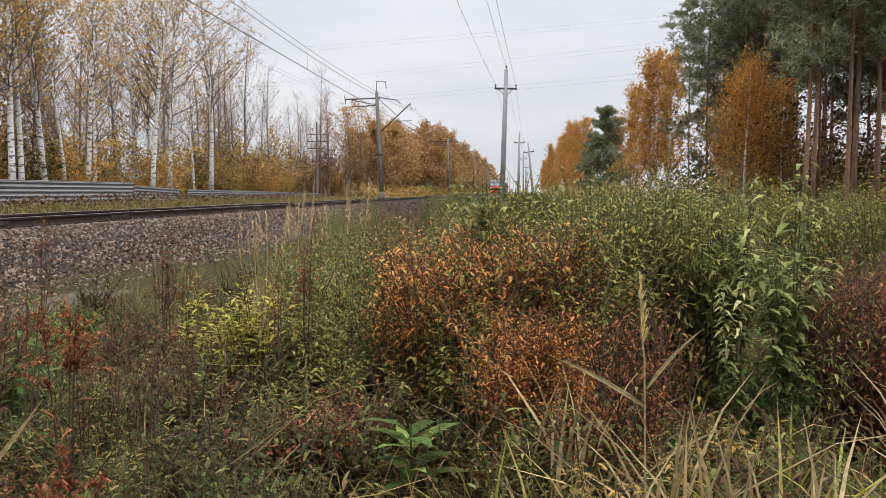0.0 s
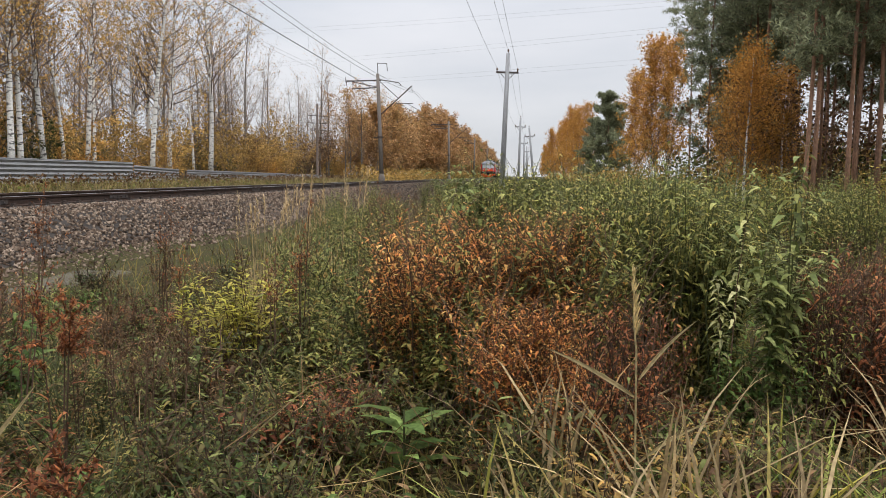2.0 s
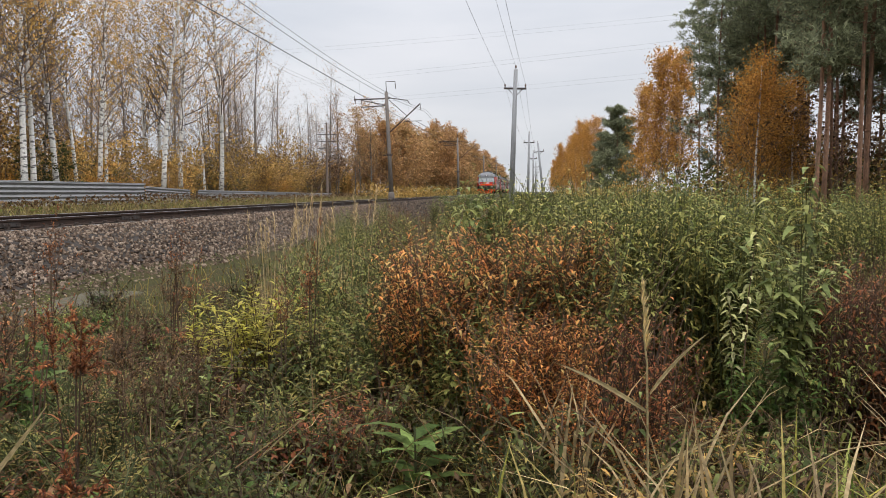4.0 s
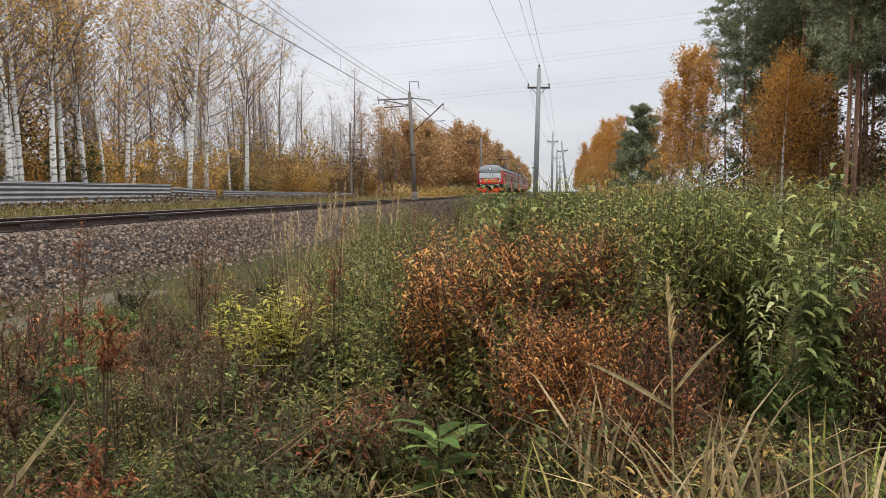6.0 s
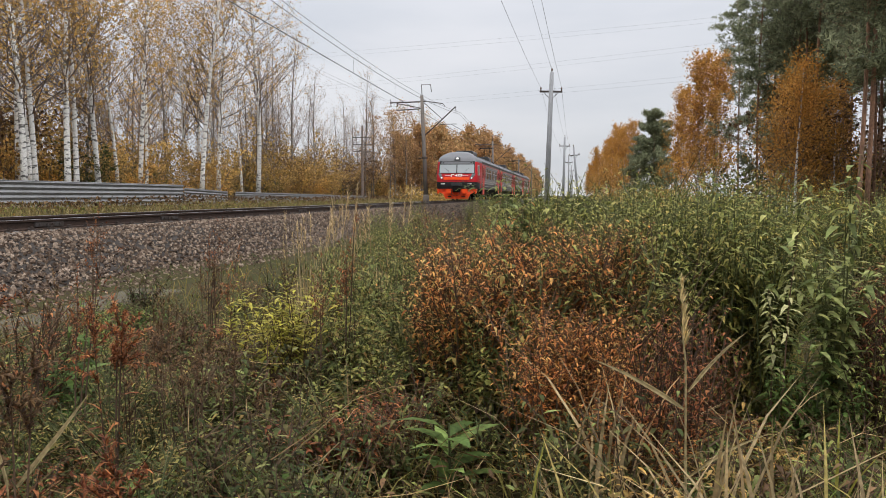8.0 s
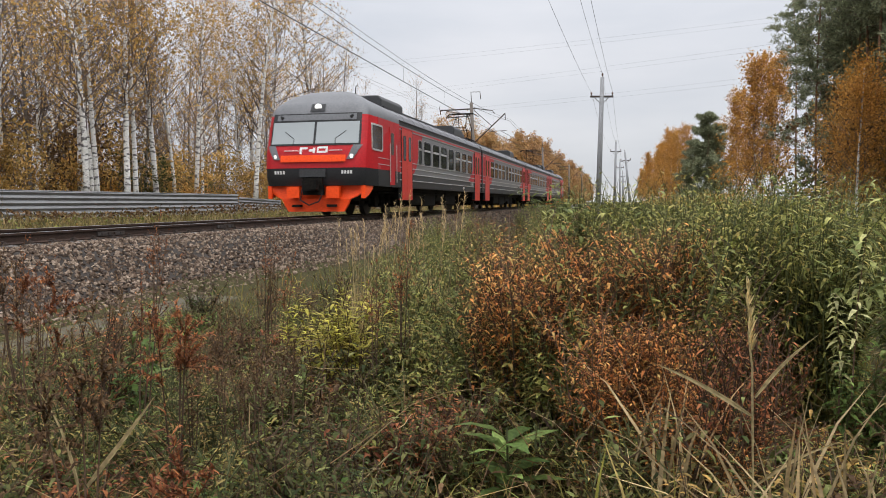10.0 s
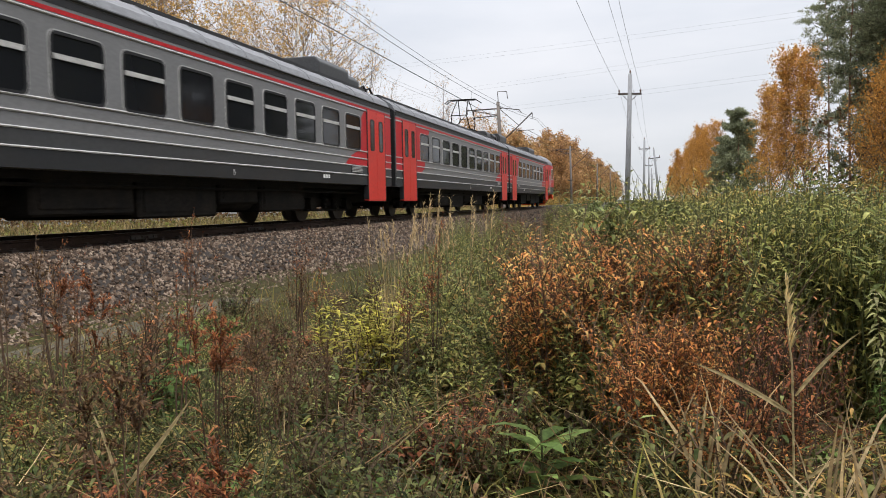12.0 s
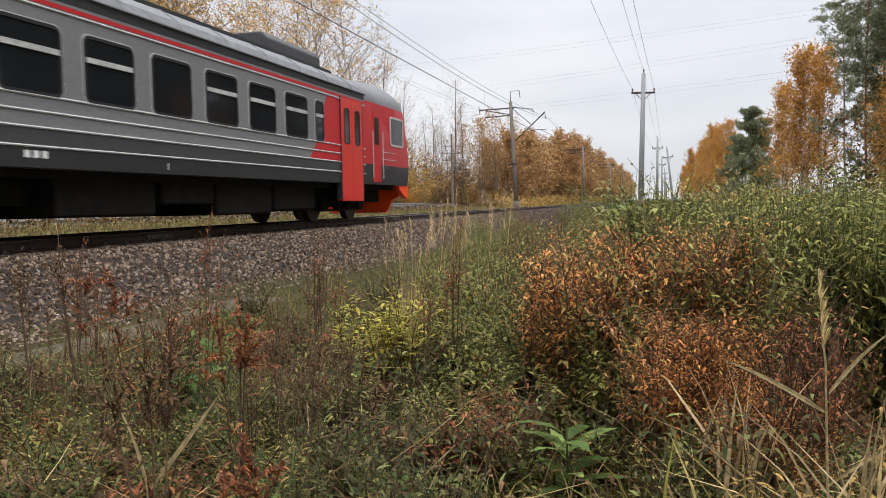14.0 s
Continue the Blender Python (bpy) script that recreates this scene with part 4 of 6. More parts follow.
redb = [herb("red_brown_bush", "low red-brown withered bush", "bush", "red-brown bushes", h, 11, 0.25, 16, 0.055, 0.022, L_RED, M_STEM, 440 + i, 0.08, 0.5, branch=7) for i, h in enumerate((0.6, 1.1))]
lime = [herb("yellow_green_bush", "yellow-green leafy clump on brown stems", "bush", "yellow-green clumps", 0.85, 12, 0.25, 16, 0.12, 0.03, L_LIME, M_STEM, 450 + i, 0.55, 0.3, 0.4, branch=1) for i in range(2)]
weeds = [herb("green_weed", "dull green bushy weed with fine leaves", "weed", "green weeds", h, 10, 0.26, 20, 0.09, 0.03, L_WEED, M_STEM_GREEN, 460 + i, 0.3, 0.35, branch=5) for i, h in enumerate((1.05, 0.9, 0.75))]
low = [herb("low_weed", "low tangled weed with small green and brown leaves", "weed", "low weeds", h, 11, 0.26, 14, 0.062, 0.024, m, M_STEM, 470 + i, 0.1, 0.5, branch=3) for i, (h, m) in enumerate(((0.42, L_DARKMIX), (0.36, L_WEED), (0.5, L_DARKMIX), (0.4, L_DRY), (0.32, L_LUSH), (0.45, L_DARKMIX), (0.34, L_RED), (0.4, L_WEED)))]
ferny = [herb("feathery_weed", "low feathery green weed with fine leaflets", "weed", "feathery weeds", h, 10, 0.24, 9, 0.045, 0.016, m, M_STEM_GREEN, 475 + i, 0.15, 0.3, branch=8) for i, (h, m) in enumerate(((0.45, L_WEED), (0.38, L_LUSH), (0.5, L_GRASS)))]
tangle = [herb("brown_bush", "brown withered bush with some green leaves", "bush", "brown bushes", h, 12, 0.34, 17, 0.07, 0.026, m, M_STEM, 480 + i, 0.1, 0.6, branch=5) for i, (h, m) in enumerate(((1.25, L_DRY), (1.1, L_RED), (1.2, L_WEED)))]
stalks = [dry_stalk(h, 490 + i, n) for i, (h, n) in enumerate(((1.15, 14), (0.95, 20), (1.3, 10), (0.8, 24)))]
long_grass = [grass("long_grass", "long arching yellow-green grass blades", "long grass", h, 20, 0.14, 0.018, m, 500 + i, 0.75) for i, (h, m) in enumerate(((0.75, L_GRASS), (0.66, L_GREENGRASS), (0.85, L_STRAW), (0.6, L_GREENGRASS)))]
reeds = [grass("plume_reed", "dry reed grass with pale feathery heads", "reed grass", 0.8, 14, 0.1, 0.012, L_STRAW, 510 + i, 0.6, plume=n) for i, n in enumerate((2, 3))]
straw = [grass("straw_tuft", "upright tuft of pale dry grass", "dry grass tufts", 1.05, 60, 0.18, 0.007, L_STRAW, 520 + i, 0.22, plume=8) for i in range(2)]
rosettes = [rosette(0.42, 530)]
maples = [herb("maple_sapling", "young maple with flat tiers of yellow-green leaves", "sapling", "maple saplings", 1.9, 5, 0.4, 22, 0.15, 0.11, L_MAPLE, M_STEM, 540 + i, 0.35, 0.15, branch=5) for i in range(2)]

plant_out(tall, fan(40, 0.02, 0.26, 5.0, 8.0, Q), Q, 0.84, 1.0)
for x, y in fan(22, -0.085, 0.04, 5.4, 8.5, Q):
    copy_thing(tall[Q.randrange(3)], pose(x, y, lay(x, y) - 0.04, 0, 0, Q.uniform(0, 360)) @ Matrix.Scale(Q.uniform(0.70, 0.80), 4))
for x, y in fan(9, -0.048, 0.0, 6.0, 7.5, Q):
    copy_thing(tall[Q.randrange(3)], pose(x, y, lay(x, y) - 0.04, 0, 0, Q.uniform(0, 360)) @ Matrix.Scale(Q.uniform(0.86, 0.93), 4))
plant_out(bushy, fan(20, 0.05, 0.25, 4.8, 7.5, Q) + fan(80, 0.03, 0.75, 8.0, 19.0, Q) + strip(60, -5.0, 9.0, 22, 75), Q, 0.80, 1.04)
for x, y in fan(26, -0.24, 0.03, 7.0, 15.0, Q):
    copy_thing(bushy[Q.randrange(2)], pose(x, y, lay(x, y) - 0.05, 0, 0, Q.uniform(0, 360)) @ Matrix.Scale(Q.uniform(0.6, 0.78), 4))
plant_out(willow, [(1.0, 5.2), (1.25, 5.0), (1.3, 5.6), (0.85, 5.7), (1.6, 5.1), (1.45, 4.5), (0.55, 6.6), (0.3, 7.4), (0.15, 5.9), (0.45, 5.6), (0.75, 5.9)], Q, 0.9, 1.03)
for x, y in ((-0.28, 6.0), (-0.22, 6.2), (-0.33, 6.6), (-0.25, 5.7), (-0.12, 6.0), (-0.36, 6.3), (-0.33, 5.85)):
    copy_thing(willow[0], pose(x, y, lay(x, y) - 0.04, 0, 0, 800 * x) @ Matrix.Scale(0.95, 4))
plant_out(rust, fan(20, -0.14, 0.085, 4.4, 5.2, Q) + [(0.28, 4.5), (0.05, 4.2), (0.5, 4.7), (-0.55, 4.5)], Q, 0.92, 1.12)
for x, y in fan(7, -0.04, 0.10, 3.8, 4.3, Q):
    copy_thing(rust[Q.randrange(3)], pose(x, y, lay(x, y), 0, 0, Q.uniform(0, 360)) @ Matrix.Scale(Q.uniform(0.6, 0.75), 4))
for x, y in fan(5, -0.13, 0.1, 4.3, 5.0, Q):
    copy_thing(weeds[Q.randrange(3)], pose(x, y, lay(x, y), 0, 0, Q.uniform(0, 360)) @ Matrix.Scale(Q.uniform(1.0, 1.2), 4))
plant_out(redb, [(-1.0, 3.7), (-0.85, 3.9), (0.35, 3.5), (0.2, 3.8), (0.55, 3.6), (-2.6, 3.5), (-1.9, 2.5), (2.3, 5.2), (2.0, 4.9)], Q, 0.85, 1.0)
plant_out(lime, [(-1.98, 5.0), (-2.2, 5.2), (-1.85, 5.3), (-2.05, 5.5), (-1.75, 5.05)], Q, 0.95, 1.1)
plant_out(weeds, fan(34, -0.30, -0.10, 5.0, 8.5, Q) + fan(16, -0.30, 0.0, 4.2, 5.0, Q) + strip(70, -5.9, 0.0, 7.5, 26) + fan(22, -0.10, 0.04, 6.0, 9.0, Q), Q, 0.85, 1.1)
plant_out(low, clear_of(fan(140, -1.05, 0.02, 2.0, 5.4, Q, 0.8)) + [q for q in fan(90, -0.95, -0.3, 4.6, 9.5, Q) if q[0] > -5.9] + fan(50, 0.0, 0.62, 2.2, 4.6, Q), Q, 0.85, 1.25)
plant_out(ferny, clear_of(fan(64, -0.95, 0.05, 2.3, 4.8, Q)), Q, 0.85, 1.2)
plant_out(tangle, fan(22, 0.34, 0.62, 4.4, 7.5, Q) + strip(40, -6.0, 0.0, 8, 40) + fan(14, -0.22, -0.02, 7.0, 12.0, Q), Q, 0.8, 1.1)
plant_out(stalks, fan(34, -1.0, -0.24, 3.2, 7.0, Q) + fan(14, -0.25, -0.05, 6.0, 8.5, Q) + [q for q in strip(40, -6.2, -1.0, 7.5, 30) if q[0] < -0.13 * q[1]], Q, 0.75, 1.1)
plant_out(long_grass, fan(44, 0.03, 0.62, 2.0, 3.3, Q), Q, 0.8, 1.15)
plant_out(reeds, [(1.25, 2.75), (1.65, 3.1)], Q, 0.9, 1.05)
plant_out(straw, [(-2.5, 7.6), (-2.7, 7.9), (-2.4, 8.2), (-1.75, 7.2)], Q, 0.9, 1.1)
plant_out(rosettes, ROSETTES[:2], Q, 1.05, 1.15)
for x, y in ROSETTES[2:]:
    copy_thing(rosettes[0], pose(x, y, lay(x, y) - 0.12, 0, 0, 500 * x) @ Matrix.Scale(0.72, 4))
pale = herb("pale_sapling", "slender sapling with pale yellow-green leaves", "sapling", "", 1.62, 2, 0.1, 46, 0.085, 0.036, L_CREAM, M_STEM, 550, 0.55, 0.7)
plant_out([pale], [(1.08, 4.35)], Q, 0.93, 0.93)
sprig = herb("willow_sprig", "slender willow shoot rising over the weeds", "sapling", "willow shoots", 1.88, 2, 0.12, 22, 0.12, 0.04, L_WILLOW, M_STEM_GREEN, 555, 0.45, 0.4)
plant_out([sprig], [(-0.42, 6.3), (0.12, 6.0), (0.55, 6.2)], Q, 0.84, 0.95)
for x, y, k in ((-0.24, 5.8, 0.96), (-0.30, 6.4, 0.98), (-0.2, 6.1, 0.95)):
    copy_thing(bushy[0], pose(x, y, lay(x, y) - 0.04, 0, 0, 700 * x) @ Matrix.Scale(k, 4))
for x, y in ((-0.27, 6.3), (-0.31, 6.8), (-0.2, 6.6)):
    copy_thing(tall[0], pose(x, y, lay(x, y) - 0.04, 0, 0, 900 * x) @ Matrix.Scale(0.97, 4))
plant_out(maples, fan(14, 0.24, 0.5, 13, 22, Q), Q, 0.9, 1.15)


def carpet(name, label, count, make, seed, mat):
    r = random.Random(seed)
    b = Build()
    for _ in range(count):
        make(b, r)
    return tagged(part(name, b, mat), label, "undergrowth", kind="stuff")


def low_leaf(b, r):
    y = 1.5 + 9 * r.random() ** 1.5
    x = r.uniform(-1.1, 0.7) * y
    if x < -5.6:
        return
    z = lay(x, y) + 0.28 * r.random() ** 1.8
    d = Vector((r.uniform(-1, 1), r.uniform(-1, 1), r.uniform(-0.1, 0.9)))
    b.leaf(Vector((x, y, z)), d, Vector((0, 0, 1)), r.uniform(0.035, 0.08), r.uniform(0.012, 0.032), 0.3)


def low_blade(b, r):
    y = 1.5 + 34 * r.random() ** 2.2
    x = r.uniform(-1.1, 0.7) * y
    if x < -6.0:
        return
    a = r.uniform(0, 6.283)
    b.blade(Vector((x, y, lay(x, y) - 0.02)), Vector((math.cos(a), math.sin(a), 0)), r.uniform(0.15, 0.45), r.uniform(0.003, 0.008) * (1 + y / 12), r.uniform(0.4, 1.3), 4)


def verge_blade(b, r):
    y = 14 + 110 * r.random() ** 1.3
    x = -13.6 - 13 * r.random()
    a = r.uniform(0, 6.283)
    b.blade(Vector((x, y, lay(x, y) - 0.03)), Vector((math.cos(a), math.sin(a), 0)), r.uniform(0.2, 0.8) * r.random() ** 0.4, r.uniform(0.015, 0.04), r.uniform(0.3, 0.9), 3)


carpet("ground_leaves", "low mat of small green leaves", 16000, low_leaf, 61, L_DARKMIX)
carpet("ground_leaves", "fallen and withered brown leaves", 12000, low_leaf, 62, L_DRY)
carpet("fine_grass", "thin grass between the weeds", 22000, low_blade, 63, L_GRASS)
carpet("verge_grass", "rough dry grass between track and fence", 30000, verge_blade, 64, L_MEADOW)


def lone_reed(label, at, stalk, blades, plume):
    """One dry reed: a stalk, long blades and, if given, a feathery head."""
    t_ = thing("dry_reed", label, "reed", "dry reeds", pose(*at))
    part("stalk", Build().tube([Vector(p_) for p_ in stalk], [0.0045 - 0.002 * i / len(stalk) for i in range(len(stalk))], 5), L_PALE, t_)
    for root, tip, width in blades:
        root, tip = Vector(root), Vector(tip)
        d = tip - root
        s_ = Vector((-d.z, 0, d.x)).normalized() * width * 0.5
        b = Build()
        for i in range(7):
            k = i / 6
            c = root.lerp(tip, k) + Vector((0, 0.03 * math.sin(3 * k), -0.10 * d.length * k * k + 0.10 * d.length * k))
            w = s_ * (1 - k ** 2.5) * min(1, 0.5 + 3 * k)
            b.v += [tuple(c + w), tuple(c + Vector((0, 0.012, 0)) * (1 - k)), tuple(c - w)]
        b.f += [(3 * i + j, 3 * i + j + 1, 3 * i + j + 4, 3 * i + j + 3) for i in range(6) for j in range(2)]
        part("blade", b, L_PALE, t_)
    if plume:
        r = random.Random(9)
        p_, q_ = Vector(plume[0]), Vector(plume[1])
        b = Build()
        for _ in range(95):
            k = r.random()
            d = (unit(r) * 0.35 + Vector((0.1, 0, 1))).normalized()
            b.leaf(p_.lerp(q_, k), d, Vector((0, 1, 0)), r.uniform(0.03, 0.07) * (1.1 - 0.6 * k), 0.005, 0.25)
        tagged(part("plume", b, L_PALE, t_, "pale feathery reed head"), kind="stuff")
    return t_


lone_reed("tall dry reed with feathery head and drooping blades", (0.40, 2.75, GROUND_Z), [(0.02, 0, 0), (0.01, 0, 0.45), (0, 0, 0.9), (-0.015, 0, 1.02)],
          [((0.01, 0, 0.80), (0.20, -0.02, 1.02), 0.013), ((0.0, 0, 0.74), (-0.32, 0.02, 0.90), 0.016), ((0.01, 0, 0.5), (0.3, 0.05, 0.66), 0.012)], ((-0.005, 0, 0.95), (-0.02, 0, 1.18)))
lone_reed("broken dry reed with pale bent blades", (-1.78, 2.3, GROUND_Z), [(0, 0, 0), (0, 0, 0.3), (-0.02, 0, 0.52)],
          [((0.0, 0, 0.48), (0.22, 0.1, 0.80), 0.018), ((-0.02, 0, 0.5), (-0.22, 0.05, 0.82), 0.012), ((0, 0, 0.3), (0.2, 0.1, 0.25), 0.012)], None)
lone_reed("fallen pale grass stem among the weeds", (-1.25, 3.3, GROUND_Z + 0.05), [(0, 0, 0), (0.1, 0.05, 0.15), (0.25, 0.1, 0.3)],
          [((-0.1, 0, 0.1), (0.35, 0.15, 0.52), 0.008), ((0.2, 0, 0.1), (-0.3, 0.15, 0.16), 0.008)], None)
lone_reed("green arching reed blades in long grass", (0.02, 2.35, GROUND_Z), [(0, 0, 0), (0, 0, 0.25), (0.01, 0, 0.4)],
          [((0, 0, 0.05), (-0.1, 0.0, 0.58), 0.022), ((0.02, 0, 0.05), (0.06, 0.0, 0.6), 0.02), ((0.02, 0, 0.1), (0.28, 0.05, 0.42), 0.016)], None)
for x, y, s_ in ((-3.45, 4.0, 1.3), (-3.9, 4.1, 1.2), (-3.0, 4.2, 1.12), (-1.95, 3.6, 1.0)):
    copy_thing(stalks[0 if s_ > 1.15 else 1], pose(x, y, GROUND_Z, 2, 3, 40 * x) @ Matrix.Scale(s_, 4))

for i, (x, y, h, n) in enumerate(((-1.15, 1.95, 0.72, 60), (-1.72, 2.2, 1.05, 46), (-1.85, 3.0, 1.2, 60), (-0.95, 2.0, 0.55, 50), (-2.9, 3.4, 1.25, 50))):
    d = dry_stalk(h, 600 + 2 * i, n)
    d.matrix_basis = pose(x, y, GROUND_Z, 3, -4, 50 * i)
    tagged(d, "withered weed with a dense fuzzy red-brown seed head")
thicket(L_DRY, 5200, lambda r: (-20.8 - 2.9 * r.random(), 12 + 100 * r.random() ** 1.2), 1.0, "brown dead weeds in front of the metal fence", 75)
thicket(L_WEED, 2200, lambda r: (-14.5 - 8 * r.random(), 20 + 110 * r.random() ** 1.2), 0.6, "low green weeds on the far verge", 76)


def fallen_stem(b, r):
    y = 2.0 + 4.5 * r.random() ** 1.3
    x = r.uniform(-1.05, 0.5) * y
    if x < -5.6:
        return
    a = r.uniform(0, 6.283)
    l = r.uniform(0.15, 0.5)
    o = Vector((x, y, lay(x, y) + r.uniform(0.05, 0.42)))
    d = Vector((math.cos(a) * l, math.sin(a) * l, r.uniform(-0.12, 0.2)))
    m = o + d * 0.5 + Vector((0, 0, r.uniform(-0.02, 0.05)))
    b.tube([o, m, o + d], [r.uniform(0.001, 0.003), 0.002, 0.0008], 3, cap=False)


def near_blade(b, r):
    x, y = r.uniform(-6, 7), r.uniform(-4, 2.2)
    a = r.uniform(0, 6.283)
    b.blade(Vector((x, y, lay(x, y) - 0.02)), Vector((math.cos(a), math.sin(a), 0)), r.uniform(0.1, 0.3), r.uniform(0.004, 0.009), r.uniform(0.4, 1.3), 3)


carpet("fallen_stem", "pale dead stems lying among the weeds", 240, fallen_stem, 65, L_STRAW)
carpet("fallen_stem", "brown dead stems lying among the weeds", 900, fallen_stem, 66, L_DRY)
carpet("fine_grass", "short trodden grass", 9000, near_blade, 67, L_GRASS)

for x, y, k in ((0.2, 3.5, 0.5), (0.42, 3.4, 0.42)):
    copy_thing(rust[0], pose(x, y, GROUND_Z, 0, 0, 300 * x) @ Matrix.Scale(k, 4))
nettle = herb("nettle_clump", "dark green leafy nettle clump", "weed", "", 0.95, 7, 0.16, 22, 0.115, 0.042, L_LUSH, M_STEM_GREEN, 560, 0.25, 0.5)
nettle.matrix_basis = pose(-2.5, 3.65, GROUND_Z)
for x, y, k in ((1.12, 4.35, 0.8), (1.3, 4.45, 0.9), (1.42, 4.3, 0.7)):
    copy_thing(nettle, pose(x, y, GROUND_Z, 0, 0, 210 * x) @ Matrix.Scale(k, 4))

# broad blades, low ochre weeds and leafy greens close by
broad = [grass("broad_grass", label, "long grass", h, 6, 0.08, 0.024, m, 620 + i, bend) for i, (h, m, bend, label) in enumerate((
    (0.80, L_GRASS, 0.5, "broad arching yellow-green grass blades"), (0.72, L_LIME, 0.45, "broad yellow-green grass blades with dry tips"),
    (0.66, L_GREENGRASS, 0.7, "broad drooping green grass blades"), (0.88, L_STRAW, 0.35, "stiff bleached dry grass blades")))]
plant_out(broad, [(0.10, 2.2), (0.32, 2.35), (0.52, 2.2), (0.68, 2.55), (0.86, 2.3), (1.02, 2.6), (1.16, 2.35), (1.36, 2.6), (1.50, 2.8), (0.46, 2.7), (0.95, 2.9), (1.28, 3.0), (-0.12, 2.3), (1.65, 3.0), (0.62, 1.95), (0.82, 2.05), (0.95, 1.95), (1.1, 2.1), (0.42, 2.05), (0.74, 2.3), (1.25, 2.2), (0.24, 2.15), (1.42, 2.4)], Q, 0.9, 1.12)
ochre = [herb("ochre_weed", "low ochre-yellow withering weed", "weed", "ochre weeds", h, 9, 0.2, 14, 0.07, 0.026, L_OCHRE, M_STEM, 640 + i, 0.1, 0.5, branch=3) for i, h in enumerate((0.5, 0.62))]
plant_out(ochre, [(0.25, 2.75), (0.6, 3.05), (0.9, 3.6)], Q, 0.85, 1.1)
plant_out(rust, [(-0.75, 4.7), (-0.5, 4.9), (-0.3, 5.1), (0.1, 4.9)], Q, 0.85, 1.0)
plant_out(tangle, [(1.55, 4.35), (1.72, 4.6), (1.95, 4.5), (1.65, 5.0), (2.2, 4.7), (2.05, 5.1), (2.5, 5.0), (1.85, 4.9)], Q, 0.85, 1.0)
for x, y, k in ((1.62, 4.5, 0.95), (1.8, 4.75, 1.0), (2.05, 4.85, 1.05), (1.95, 5.3, 1.1), (0.75, 4.3, 0.8)):
    copy_thing(redb[1], pose(x, y, GROUND_Z, 0, 0, 130 * x) @ Matrix.Scale(k, 4))
plant_out(low, [(-1.7, 2.6), (-1.4, 2.75), (-1.15, 2.6), (-0.9, 2.85), (-0.6, 3.0), (-1.9, 2.9), (-2.2, 3.2), (-1.55, 3.2)], Q, 0.9, 1.1)
leafy_low = [herb("leafy_green_weed", "low fresh green weed with broad leaves", "weed", "leafy green weeds", h, 7, 0.15, 10, 0.10, 0.05, L_LUSH, M_STEM_GREEN, 650 + i, 0.1, 0.4) for i, h in enumerate((0.42, 0.34))]
plant_out(leafy_low, [(-1.45, 2.35), (-1.28, 2.55), (-0.95, 2.5), (-0.72, 2.7), (-1.6, 2.7), (-1.1, 2.9), (-0.35, 2.6), (-1.85, 3.1)], Q, 0.9, 1.15)

# ---- electric train ----
T_GREY = shade("light_grey_train_paint", (0.178, 0.178, 0.181), 0.42, 0.0, vary=0.10, scale=0.7, fine=14, bump=0.02, second=(0.15, 0.145, 0.14), spec=0.35, stretch=(1, 0.6, 1.6))
T_DARK = shade("dark_grey_train_paint", (0.021, 0.022, 0.024), 0.5, 0.0, vary=0.16, scale=0.8, fine=16, bump=0.02, second=(0.035, 0.031, 0.028), spec=0.3)
T_MID = shade("soot_grey_train_paint", (0.050, 0.051, 0.053), 0.5, 0.0, vary=0.16, scale=0.8, fine=16, bump=0.02, second=(0.045, 0.042, 0.04), spec=0.3)
T_RED = shade("red_train_paint", (0.47, 0.011, 0.016), 0.48, 0.0, vary=0.12, scale=0.9, fine=14, bump=0.02, second=(0.38, 0.011, 0.014), spec=0.35)
T_DOOR = shade("bright_red_door_paint", (0.60, 0.032, 0.02), 0.42, 0.0, vary=0.1, scale=1.5, fine=14, bump=0.02, second=(0.48, 0.025, 0.018), spec=0.35)
T_DOME = shade("mid_grey_cab_roof_paint", (0.15, 0.153, 0.16), 0.5, 0.0, vary=0.12, scale=1.2, fine=16, bump=0.02, second=(0.10, 0.10, 0.105), spec=0.35)
T_ORANGE = shade("orange_red_warning_paint", (0.98, 0.082, 0.008), 0.5, 0.0, vary=0.1, scale=3, fine=20, bump=0.03, second=(0.72, 0.06, 0.012))
T_ROOF = shade("sooty_silver_roof", (0.155, 0.158, 0.166), 0.5, 0.2, vary=0.22, scale=0.8, fine=10, bump=0.05, second=(0.14, 0.14, 0.145), stretch=(1, 0.4, 1))
T_BLACK = shade("oily_black_underframe", (0.008, 0.0075, 0.007), 0.8, 0.0, vary=0.4, scale=3, fine=20, bump=0.2, second=(0.016, 0.013, 0.010), spec=0.12)
T_RIB = shade("worn_pale_ribs", (0.50, 0.49, 0.47), 0.45, 0.0, vary=0.2, scale=3, fine=20, bump=0)
T_WHITE = shade("white_marking", (0.75, 0.74, 0.72), 0.5, vary=0.1, scale=6, fine=30, bump=0)
T_RUBBER = shade("black_rubber", (0.015, 0.015, 0.016), 0.6, vary=0.2, scale=6, fine=30, bump=0)
T_WHEEL = shade("worn_wheel_steel", (0.05, 0.043, 0.04), 0.5, 0.6, vary=0.3, scale=5, fine=30, second=(0.06, 0.04, 0.03))
T_GLASS = bpy.data.materials.new("dark_coach_glass")
T_GLASS.use_nodes = True
g = T_GLASS.node_tree.nodes["Principled BSDF"]
g.inputs["Base Color"].default_value = (0.012, 0.013, 0.015, 1)
g.inputs["Roughness"].default_value = 0.06
g.inputs["IOR"].default_value = 1.3
T_SCREEN = bpy.data.materials.new("cab_windscreen_glass")
T_SCREEN.use_nodes = True
g = T_SCREEN.node_tree.nodes["Principled BSDF"]
